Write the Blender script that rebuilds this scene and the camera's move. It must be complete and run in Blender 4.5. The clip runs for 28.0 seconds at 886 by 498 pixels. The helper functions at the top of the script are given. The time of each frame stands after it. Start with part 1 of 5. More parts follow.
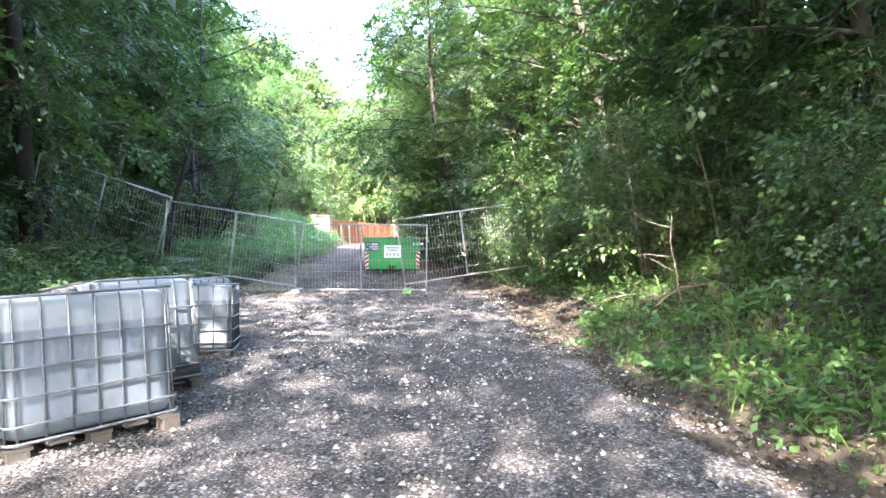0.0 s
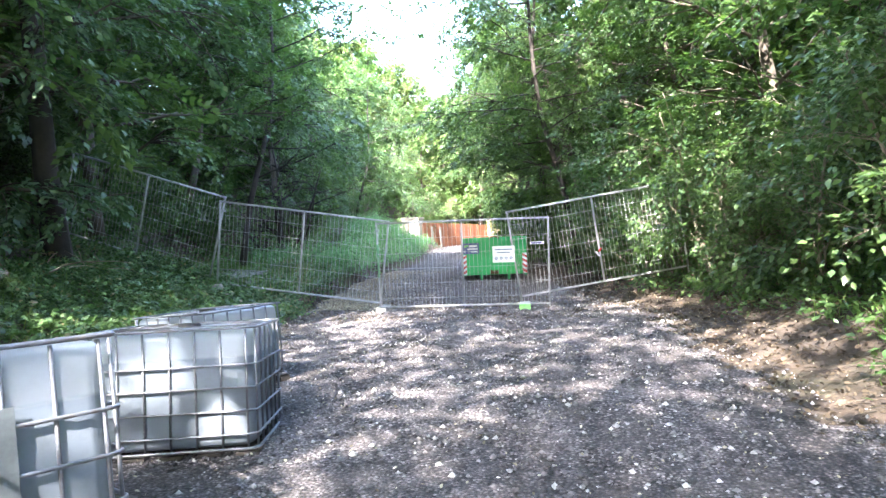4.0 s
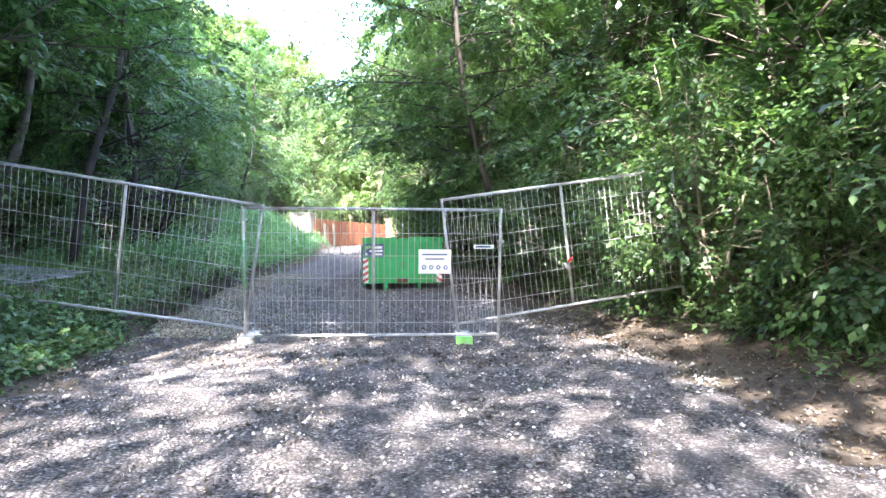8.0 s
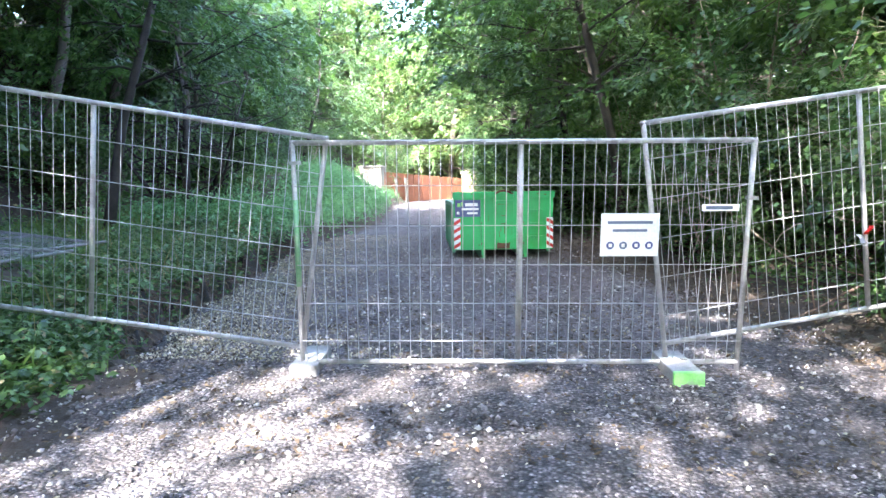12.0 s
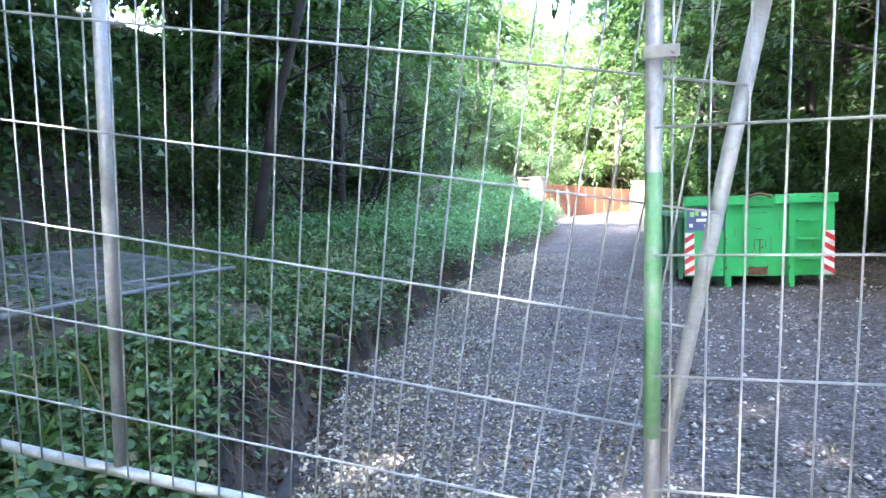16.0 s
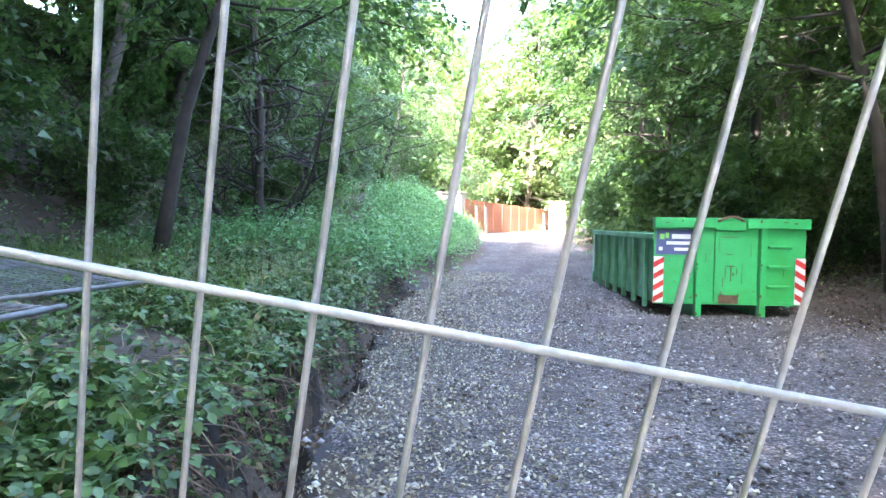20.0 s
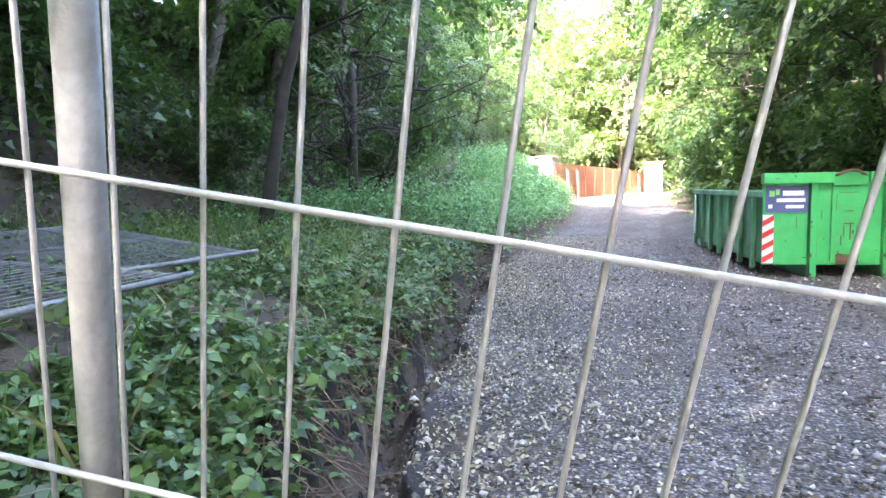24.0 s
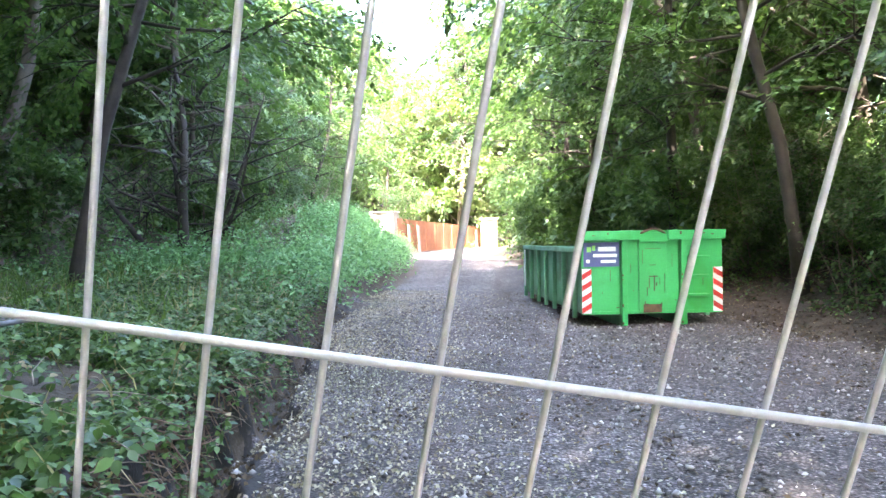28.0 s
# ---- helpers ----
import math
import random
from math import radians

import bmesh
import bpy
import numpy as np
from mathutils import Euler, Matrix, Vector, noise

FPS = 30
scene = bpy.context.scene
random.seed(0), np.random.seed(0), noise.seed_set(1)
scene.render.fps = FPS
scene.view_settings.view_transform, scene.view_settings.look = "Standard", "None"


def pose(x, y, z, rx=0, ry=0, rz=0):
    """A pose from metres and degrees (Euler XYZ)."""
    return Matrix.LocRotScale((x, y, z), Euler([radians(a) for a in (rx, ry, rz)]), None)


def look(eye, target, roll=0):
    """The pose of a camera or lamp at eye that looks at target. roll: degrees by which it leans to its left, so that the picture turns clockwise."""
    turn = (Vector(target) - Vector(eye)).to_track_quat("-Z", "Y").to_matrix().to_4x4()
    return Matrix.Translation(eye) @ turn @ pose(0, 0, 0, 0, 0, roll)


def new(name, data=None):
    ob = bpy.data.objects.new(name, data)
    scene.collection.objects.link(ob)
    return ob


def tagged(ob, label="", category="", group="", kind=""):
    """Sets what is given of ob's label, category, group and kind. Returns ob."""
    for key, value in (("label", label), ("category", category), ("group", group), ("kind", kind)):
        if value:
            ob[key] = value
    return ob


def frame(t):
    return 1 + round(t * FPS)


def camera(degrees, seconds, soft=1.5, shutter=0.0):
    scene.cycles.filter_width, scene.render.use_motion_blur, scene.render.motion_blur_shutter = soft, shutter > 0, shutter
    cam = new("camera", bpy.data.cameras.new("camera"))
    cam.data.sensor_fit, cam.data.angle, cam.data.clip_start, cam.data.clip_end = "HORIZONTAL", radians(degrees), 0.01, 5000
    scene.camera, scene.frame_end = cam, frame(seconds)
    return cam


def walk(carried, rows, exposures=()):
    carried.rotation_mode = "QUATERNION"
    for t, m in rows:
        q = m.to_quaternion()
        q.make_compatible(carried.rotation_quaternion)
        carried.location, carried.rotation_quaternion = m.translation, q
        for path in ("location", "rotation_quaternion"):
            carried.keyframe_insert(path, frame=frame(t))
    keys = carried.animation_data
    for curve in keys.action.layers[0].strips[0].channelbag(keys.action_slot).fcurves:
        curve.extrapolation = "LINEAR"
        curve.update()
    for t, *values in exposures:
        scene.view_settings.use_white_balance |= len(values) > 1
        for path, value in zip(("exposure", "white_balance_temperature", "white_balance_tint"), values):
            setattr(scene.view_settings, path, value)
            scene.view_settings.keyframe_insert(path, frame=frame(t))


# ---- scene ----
cam = camera(68.8, 28.0)
PATH = [
    (0, (0.472, 0.907, 1.400), (0.336, 2.902, 1.348), -0.09),
    (0.5, (0.381, 1.393, 1.391), (0.229, 3.386, 1.316), -0.29),
    (1, (0.289, 1.923, 1.393), (0.113, 3.915, 1.353), 0.11),
    (1.5, (0.195, 2.422, 1.372), (-0.009, 4.412, 1.355), -0.28),
    (2, (0.032, 2.950, 1.349), (-0.264, 4.928, 1.335), 0.13),
    (2.5, (-0.072, 3.428, 1.344), (-0.413, 5.399, 1.318), -0.86),
    (3, (-0.236, 3.931, 1.335), (-0.648, 5.886, 1.248), -1.14),
    (3.5, (-0.379, 4.376, 1.345), (-0.804, 6.329, 1.277), -2.53),
    (5.5, (-0.938, 6.501, 1.158), (-1.270, 8.473, 1.175), -0.86),
    (6, (-0.987, 7.066, 1.202), (-1.267, 9.046, 1.204), -0.67),
    (6.5, (-1.110, 7.543, 1.129), (-1.364, 9.527, 1.101), 0.72),
    (7, (-1.217, 8.076, 1.208), (-1.404, 10.067, 1.180), 0.51),
    (7.5, (-1.365, 8.544, 1.244), (-1.543, 10.533, 1.142), 0.41),
    (8, (-1.548, 8.986, 1.259), (-1.627, 10.984, 1.215), -0.20),
    (8.5, (-1.670, 9.425, 1.246), (-1.749, 11.423, 1.227), -0.80),
    (9, (-1.909, 9.911, 1.220), (-2.034, 11.907, 1.194), -1.19),
    (9.5, (-2.031, 10.376, 1.235), (-2.236, 12.365, 1.179), -1.99),
    (10, (-2.203, 10.866, 1.258), (-2.499, 12.842, 1.163), -1.37),
    (10.5, (-2.333, 11.307, 1.302), (-2.645, 13.278, 1.175), -1.57),
    (11, (-2.461, 11.787, 1.241), (-2.825, 13.747, 1.083), -1.96),
    (11.5, (-2.582, 12.234, 1.322), (-2.884, 14.199, 1.106), -0.89),
    (12, (-2.720, 12.719, 1.260), (-3.002, 14.690, 1.076), -0.78),
    (12.5, (-2.851, 13.125, 1.243), (-3.207, 15.084, 1.054), -0.57),
    (14.5, (-3.620, 14.593, 1.216), (-4.030, 16.546, 1.089), -0.84),
    (15, (-3.955, 15.202, 1.144), (-4.452, 17.137, 1.042), -1.80),
    (15.5, (-4.160, 15.540, 1.115), (-4.715, 17.459, 1.016), -1.75),
    (16, (-4.459, 15.822, 1.121), (-5.172, 17.687, 0.996), -1.70),
    (16.5, (-4.710, 16.035, 1.113), (-5.400, 17.909, 1.001), -1.50),
    (17, (-4.889, 16.282, 1.082), (-5.545, 18.168, 0.973), -2.18),
    (17.5, (-4.995, 16.570, 1.053), (-5.658, 18.454, 0.942), -2.22),
    (18, (-5.214, 16.591, 1.078), (-5.734, 18.520, 0.990), -1.13),
    (18.5, (-5.326, 16.793, 1.078), (-5.786, 18.737, 0.984), 0.10),
    (19, (-5.372, 16.912, 1.067), (-5.871, 18.847, 0.973), -0.34),
    (19.5, (-5.476, 16.923, 1.100), (-5.939, 18.867, 1.002), 1.51),
    (20, (-5.561, 16.929, 1.074), (-5.989, 18.881, 0.990), 0.84),
    (20.5, (-5.641, 16.887, 1.069), (-6.330, 18.762, 0.971), -0.48),
    (21, (-5.680, 16.884, 1.071), (-6.520, 18.695, 0.939), -1.49),
    (21.5, (-5.695, 16.885, 1.067), (-6.616, 18.654, 0.920), -2.93),
    (23.5, (-5.604, 16.851, 1.076), (-6.334, 18.704, 0.898), -1.96),
    (24, (-5.615, 16.874, 1.052), (-6.308, 18.741, 0.868), -1.07),
    (24.5, (-5.637, 16.874, 1.058), (-6.329, 18.741, 0.863), 0.00),
    (25, (-5.625, 16.888, 1.048), (-6.323, 18.753, 0.854), -0.23),
    (25.5, (-5.627, 16.884, 1.044), (-6.298, 18.758, 0.853), 0.17),
    (26, (-5.619, 16.882, 1.047), (-6.265, 18.768, 0.891), 0.97),
    (26.5, (-5.589, 16.904, 1.060), (-6.191, 18.807, 0.939), 1.56),
    (27, (-5.575, 16.905, 1.075), (-6.084, 18.837, 0.995), 2.24),
    (27.5, (-5.547, 16.913, 1.078), (-5.885, 18.883, 1.031), 1.37),
    (28, (-5.530, 16.924, 1.078), (-5.758, 18.910, 1.052), -0.90),
]
walk(cam, [(t, look(eye, target, roll)) for t, eye, target, roll in PATH], exposures=[(0, 4.98, 6250, 16), (4, 4.97, 6100, 16), (6, 4.92, 6050, 16), (11, 5.02, 5850, 16), (15, 5.27, 5750, 16), (20, 5.63, 6050, 19), (23.5, 5.68, 6650, 21), (28, 5.68, 6650, 19)])

# ---- light ----
SUN_WAY = Vector((-0.12, -0.72, 0.68)).normalized()
world = bpy.data.worlds.new("sky")
scene.world = world
world.use_nodes = True
wn = world.node_tree.nodes
wbg = wn["Background"]
sky = wn.new("ShaderNodeTexSky")
sky.sky_type = "NISHITA"
sky.sun_disc = False
sky.sun_elevation = math.asin(SUN_WAY.z)
sky.sun_rotation = math.atan2(SUN_WAY.x, SUN_WAY.y)
sky.air_density, sky.dust_density = 1.0, 2.0
world.node_tree.links.new(sky.outputs[0], wbg.inputs[0])
wbg.inputs[1].default_value = 0.15
sun_data = bpy.data.lights.new("sun", "SUN")
sun_data.energy, sun_data.angle, sun_data.color = 2.2, radians(0.6), (1.0, 0.95, 0.86)
sun = new("sun", sun_data)
sun.matrix_world = look(SUN_WAY * 60, (0, 0, 0))

# ---- materials ----
def material(name, rough=0.7, metal=0.0):
    m = bpy.data.materials.new(name)
    m.use_nodes = True
    b = m.node_tree.nodes["Principled BSDF"]
    b.inputs["Roughness"].default_value = rough
    b.inputs["Metallic"].default_value = metal
    return m, m.node_tree, b


def node(nt, kind, **inputs):
    n = nt.nodes.new(kind)
    for k, v in inputs.items():
        key = k.replace("_", " ")
        if isinstance(v, bpy.types.NodeSocket):
            nt.links.new(v, n.inputs[key])
        else:
            n.inputs[key].default_value = v
    return n


def ramp(nt, fac, stops):
    n = nt.nodes.new("ShaderNodeValToRGB")
    nt.links.new(fac, n.inputs[0])
    els = n.color_ramp.elements
    while len(els) < len(stops):
        els.new(0.5)
    for e, (p, c) in zip(els, stops):
        e.position, e.color = p, (*c, 1)
    return n.outputs[0]


def mix(nt, fac, a, b, how="MIX"):
    n = nt.nodes.new("ShaderNodeMix")
    n.data_type, n.blend_type = "RGBA", how
    for s, v in ((n.inputs[0], fac), (n.inputs[6], a), (n.inputs[7], b)):
        if isinstance(v, bpy.types.NodeSocket):
            nt.links.new(v, s)
        else:
            s.default_value = v if not isinstance(v, tuple) else (*v, 1)
    return n.outputs[2]


def noise_of(nt, scale, detail=4.0, rough=0.6, space="Object"):
    co = nt.nodes.new("ShaderNodeTexCoord").outputs[space]
    n = node(nt, "ShaderNodeTexNoise", Vector=co, Scale=scale, Detail=detail, Roughness=rough)
    return n.outputs["Fac"]


def bump(nt, b, height, strength=0.4, distance=0.01):
    n = node(nt, "ShaderNodeBump", Height=height, Strength=strength, Distance=distance)
    nt.links.new(n.outputs[0], b.inputs["Normal"])


def mottled(name, c1, c2, scale=6.0, fine=60.0, rough=0.7, metal=0.0, bumpy=0.3, dirt=None):
    m, nt, b = material(name, rough, metal)
    col = ramp(nt, noise_of(nt, scale), [(0.3, c1), (0.7, c2)])
    f = noise_of(nt, fine, 3.0)
    col = mix(nt, 0.35, col, ramp(nt, f, [(0.25, (0.35,) * 3), (0.75, (1.0,) * 3)]), "MULTIPLY")
    if dirt:
        d = ramp(nt, noise_of(nt, scale * 0.6, 6.0, 0.7), [(0.52, (0, 0, 0)), (0.66, (1, 1, 1))])
        col = mix(nt, d, col, dirt)
    nt.links.new(col, b.inputs["Base Color"])
    bump(nt, b, f, bumpy)
    return m


def leafy(name, dark, light, glow=0.4, rough=0.5, dry=None):
    """Leaf: reflecting and letting light through, each leaf of its own shade."""
    m, nt, b = material(name, rough)
    g = nt.nodes.new("ShaderNodeNewGeometry")
    rnd = g.outputs["Random Per Island"]
    stops = [(0.0, dark), (0.85, light)]
    if dry:
        stops += [(0.955, light), (0.97, dry)]
    col = ramp(nt, rnd, stops)
    big = noise_of(nt, 0.35, 2.0, 0.5)
    col = mix(nt, 0.6, col, ramp(nt, big, [(0.3, (0.6, 0.7, 0.6)), (0.7, (1.25, 1.15, 1.0))]), "MULTIPLY")
    nt.links.new(col, b.inputs["Base Color"])
    t = node(nt, "ShaderNodeBsdfTranslucent", Color=mix(nt, 1.0, col, (1.25, 1.35, 0.7), "MULTIPLY"))
    s = node(nt, "ShaderNodeMixShader", Fac=glow)
    nt.links.new(b.outputs[0], s.inputs[1])
    nt.links.new(t.outputs[0], s.inputs[2])
    nt.links.new(s.outputs[0], nt.nodes["Material Output"].inputs[0])
    return m


LEAF_MID = leafy("leaf_mid", (0.042, 0.088, 0.032), (0.11, 0.18, 0.06), 0.45, 0.42)
LEAF_DARK = leafy("leaf_dark", (0.036, 0.078, 0.03), (0.09, 0.155, 0.05), 0.45, 0.42)
LEAF_LIGHT = leafy("leaf_light", (0.055, 0.105, 0.035), (0.13, 0.20, 0.065), 0.46, 0.42)
# brighter, yellower leaf colour with the sunlight on the far trees painted in
LEAF_SUNLIT = leafy("leaf_sunlit", (0.085, 0.13, 0.045), (0.17, 0.21, 0.09), 0.45)
LEAF_GREY = leafy("leaf_grey", (0.05, 0.098, 0.05), (0.12, 0.185, 0.095), 0.42, 0.42)
BRAMBLE = leafy("bramble_leaf", (0.024, 0.058, 0.018), (0.105, 0.185, 0.06), 0.3, 0.5, (0.24, 0.20, 0.11))
GRASS = leafy("grass_blade", (0.04, 0.09, 0.015), (0.12, 0.19, 0.04), 0.4, 0.5, (0.25, 0.21, 0.10))
STRAW = leafy("straw", (0.13, 0.12, 0.05), (0.34, 0.29, 0.16), 0.25, 0.7)
HERB = leafy("herb_leaf", (0.04, 0.10, 0.025), (0.11, 0.20, 0.06), 0.4)
NETTLE = leafy("nettle_leaf", (0.075, 0.175, 0.08), (0.18, 0.33, 0.165), 0.42)
DRY_LEAF = leafy("dry_leaf", (0.10, 0.075, 0.05), (0.46, 0.41, 0.33), 0.15, 0.8)
BROWN_LEAF = leafy("brown_leaf", (0.035, 0.024, 0.016), (0.115, 0.08, 0.052), 0.15, 0.8)
BARK = mottled("bark", (0.06, 0.045, 0.032), (0.14, 0.115, 0.085), 3.0, 35.0, 0.9, 0, 0.8)
BARK_DARK = mottled("bark_dark", (0.025, 0.02, 0.016), (0.065, 0.052, 0.04), 3.0, 35.0, 0.9, 0, 0.8)
ROOT = mottled("root_bark", (0.10, 0.06, 0.04), (0.24, 0.16, 0.11), 4.0, 40.0, 0.9, 0, 0.6)
BARK_PALE = mottled("bark_pale", (0.16, 0.12, 0.085), (0.36, 0.30, 0.22), 4.0, 40.0, 0.85, 0, 0.6)
GALV = mottled("galvanised_steel", (0.36, 0.355, 0.345), (0.52, 0.515, 0.50), 9.0, 90.0, 0.55, 0.3, 0.2, (0.26, 0.25, 0.23))
CAGE = mottled("cage_steel", (0.12, 0.125, 0.14), (0.24, 0.25, 0.27), 12.0, 90.0, 0.5, 0.5, 0.15, (0.16, 0.14, 0.12))
WIRE = mottled("galvanised_wire", (0.36, 0.35, 0.335), (0.54, 0.525, 0.50), 20.0, 120.0, 0.55, 0.2, 0.2)
# darker, rougher grey than GALV, for the panels lying on the terrace
DULL_STEEL = mottled("dull_grey_steel", (0.15, 0.15, 0.145), (0.28, 0.275, 0.265), 9.0, 90.0, 0.75, 0.1, 0.2, (0.10, 0.09, 0.07))
CONCRETE = mottled("concrete", (0.22, 0.213, 0.20), (0.35, 0.342, 0.32), 5.0, 70.0, 0.9, 0, 0.5, (0.18, 0.18, 0.15))
PALE_CONCRETE = mottled("pale_concrete", (0.20, 0.17, 0.13), (0.36, 0.32, 0.26), 1.2, 30.0, 0.9, 0, 0.5, (0.22, 0.19, 0.14))
LIME_PAINT = mottled("lime_paint", (0.20, 0.55, 0.12), (0.30, 0.70, 0.20), 8.0, 60.0, 0.6, 0, 0.2, (0.30, 0.33, 0.26))
FADED_GREEN = mottled("faded_green_paint", (0.14, 0.34, 0.15), (0.24, 0.46, 0.24), 6.0, 50.0, 0.65, 0, 0.2, (0.38, 0.38, 0.36))
GREEN_PAINT = mottled("green_paint", (0.020, 0.31, 0.080), (0.035, 0.41, 0.115), 1.5, 40.0, 0.42, 0, 0.12, (0.02, 0.27, 0.05))
GREEN_SIDE = mottled("green_paint_worn", (0.05, 0.27, 0.12), (0.20, 0.40, 0.26), 1.6, 30.0, 0.55, 0, 0.15, (0.06, 0.13, 0.06))
RUST = mottled("rust", (0.06, 0.030, 0.018), (0.17, 0.075, 0.04), 9.0, 60.0, 0.9, 0, 0.5)
OCHRE = mottled("ochre_concrete", (0.26, 0.17, 0.10), (0.40, 0.28, 0.18), 1.2, 30.0, 0.9, 0, 0.5, (0.20, 0.12, 0.07))
CORTEN = mottled("rusty_sheet", (0.22, 0.075, 0.032), (0.34, 0.13, 0.06), 1.0, 12.0, 0.8, 0, 0.3, (0.17, 0.07, 0.04))
WHITE = mottled("white_print", (0.72, 0.74, 0.76), (0.82, 0.83, 0.84), 3.0, 60.0, 0.5, 0, 0.05)
RED = mottled("red_foil", (0.55, 0.025, 0.02), (0.65, 0.04, 0.03), 6.0, 60.0, 0.4, 0, 0.05)
INK = mottled("grey_ink", (0.10, 0.14, 0.22), (0.16, 0.20, 0.28), 6.0, 60.0, 0.5, 0, 0.05)
BLUE_PLATE = mottled("blue_plate", (0.06, 0.08, 0.20), (0.09, 0.11, 0.26), 4.0, 60.0, 0.45, 0, 0.05)
BLACK_PLASTIC = mottled("black_plastic", (0.018, 0.018, 0.02), (0.035, 0.034, 0.035), 8.0, 60.0, 0.6, 0, 0.3, (0.07, 0.06, 0.05))
DARK_WOOD = mottled("pallet_wood", (0.035, 0.03, 0.025), (0.09, 0.075, 0.06), 5.0, 50.0, 0.9, 0, 0.5)
PLATE = mottled("steel_plate", (0.11, 0.13, 0.135), (0.19, 0.21, 0.215), 5.0, 60.0, 0.45, 0.3, 0.1)


def tank_plastic():
    m, nt, b = material("tank_plastic", 0.38)
    col = ramp(nt, noise_of(nt, 1.6, 4.0), [(0.3, (0.19, 0.225, 0.26)), (0.7, (0.275, 0.31, 0.345))])
    stain = ramp(nt, noise_of(nt, 5.0, 6.0, 0.75), [(0.45, (1, 1, 1)), (0.75, (0.60, 0.56, 0.50))])
    col = mix(nt, 0.7, col, stain, "MULTIPLY")
    nt.links.new(col, b.inputs["Base Color"])
    b.inputs["Subsurface Weight"].default_value = 0.0
    co = nt.nodes.new("ShaderNodeTexCoord").outputs["Object"]
    z = node(nt, "ShaderNodeSeparateXYZ", Vector=co).outputs["Z"]
    full = ramp(nt, z, [(0.90, (1, 1, 1)), (0.92, (0, 0, 0))])
    t = node(nt, "ShaderNodeBsdfTranslucent", Color=mix(nt, full, (0.80, 0.82, 0.80), (0.17, 0.205, 0.23)))
    s = node(nt, "ShaderNodeMixShader", Fac=0.36)
    nt.links.new(b.outputs[0], s.inputs[1])
    nt.links.new(t.outputs[0], s.inputs[2])
    nt.links.new(s.outputs[0], nt.nodes["Material Output"].inputs[0])
    bump(nt, b, noise_of(nt, 9.0, 3.0), 0.15)
    return m


TANK = tank_plastic()


def ground_material():
    m, nt, b = material("soil_and_litter", 0.95)
    big = noise_of(nt, 0.5, 5.0, 0.65)
    mid = noise_of(nt, 6.0, 5.0, 0.7)
    col = ramp(nt, big, [(0.32, (0.032, 0.023, 0.016)), (0.55, (0.056, 0.040, 0.026)), (0.72, (0.044, 0.044, 0.020))])
    col = mix(nt, 0.6, col, ramp(nt, mid, [(0.3, (0.45, 0.42, 0.40)), (0.7, (1.5, 1.4, 1.25))]), "MULTIPLY")
    fine = noise_of(nt, 45.0, 3.0, 0.7)
    col = mix(nt, ramp(nt, fine, [(0.60, (0, 0, 0)), (0.70, (0.8, 0.8, 0.8))]), col, (0.10, 0.070, 0.045))
    nt.links.new(col, b.inputs["Base Color"])
    bump(nt, b, mid, 0.9, 0.05)
    return m


def gravel_material():
    m, nt, b = material("gravel", 0.9)
    co = nt.nodes.new("ShaderNodeTexCoord").outputs["Object"]
    v = node(nt, "ShaderNodeTexVoronoi", Vector=co, Scale=42.0)
    stone = ramp(nt, node(nt, "ShaderNodeSeparateColor", Color=v.outputs["Color"]).outputs[0],
                 [(0.0, (0.075, 0.066, 0.066)), (0.5, (0.17, 0.153, 0.147)), (0.86, (0.285, 0.263, 0.253)), (1.0, (0.46, 0.43, 0.41))])
    gap = ramp(nt, v.outputs["Distance"], [(0.25, (1, 1, 1)), (0.62, (0.28, 0.27, 0.27))])
    col = mix(nt, 1.0, stone, gap, "MULTIPLY")
    big = noise_of(nt, 0.7, 5.0, 0.65)
    col = mix(nt, 0.75, col, ramp(nt, big, [(0.34, (0.50, 0.46, 0.44)), (0.66, (1.25, 1.22, 1.20))]), "MULTIPLY")
    clump = noise_of(nt, 9.0, 4.0, 0.7)
    col = mix(nt, 0.9, col, ramp(nt, clump, [(0.34, (0.42, 0.40, 0.39)), (0.52, (1.0, 1.0, 1.0)), (0.68, (1.55, 1.5, 1.46))]), "MULTIPLY")
    along = node(nt, "ShaderNodeVectorMath", Vector=co)
    along.operation = "MULTIPLY"
    along.inputs[1].default_value = (1.3, 0.16, 1.0)
    track = node(nt, "ShaderNodeTexNoise", Vector=along.outputs[0], Scale=1.0, Detail=5.0, Roughness=0.6).outputs["Fac"]
    col = mix(nt, 0.8, col, ramp(nt, track, [(0.36, (0.55, 0.50, 0.48)), (0.62, (1.22, 1.22, 1.24))]), "MULTIPLY")
    earth = ramp(nt, noise_of(nt, 1.6, 6.0, 0.7), [(0.44, (0, 0, 0)), (0.60, (0.8, 0.8, 0.8))])
    col = mix(nt, earth, col, mix(nt, 0.45, (0.070, 0.056, 0.047), col))
    nt.links.new(col, b.inputs["Base Color"])
    rise = node(nt, "ShaderNodeMath")
    rise.operation = "MULTIPLY_ADD"
    nt.links.new(v.outputs["Distance"], rise.inputs[0])
    rise.inputs[1].default_value = -0.5
    nt.links.new(clump, rise.inputs[2])
    bump(nt, b, rise.outputs[0], 1.0, 0.05)
    return m


def stone_material():
    m, nt, b = material("loose_stone", 0.85)
    g = nt.nodes.new("ShaderNodeNewGeometry")
    col = ramp(nt, g.outputs["Random Per Island"], [(0.0, (0.05, 0.044, 0.043)), (0.5, (0.14, 0.125, 0.118)), (0.86, (0.25, 0.23, 0.217)), (1.0, (0.50, 0.475, 0.44))])
    nt.links.new(col, b.inputs["Base Color"])
    bump(nt, b, noise_of(nt, 80.0, 3.0), 0.4)
    return m


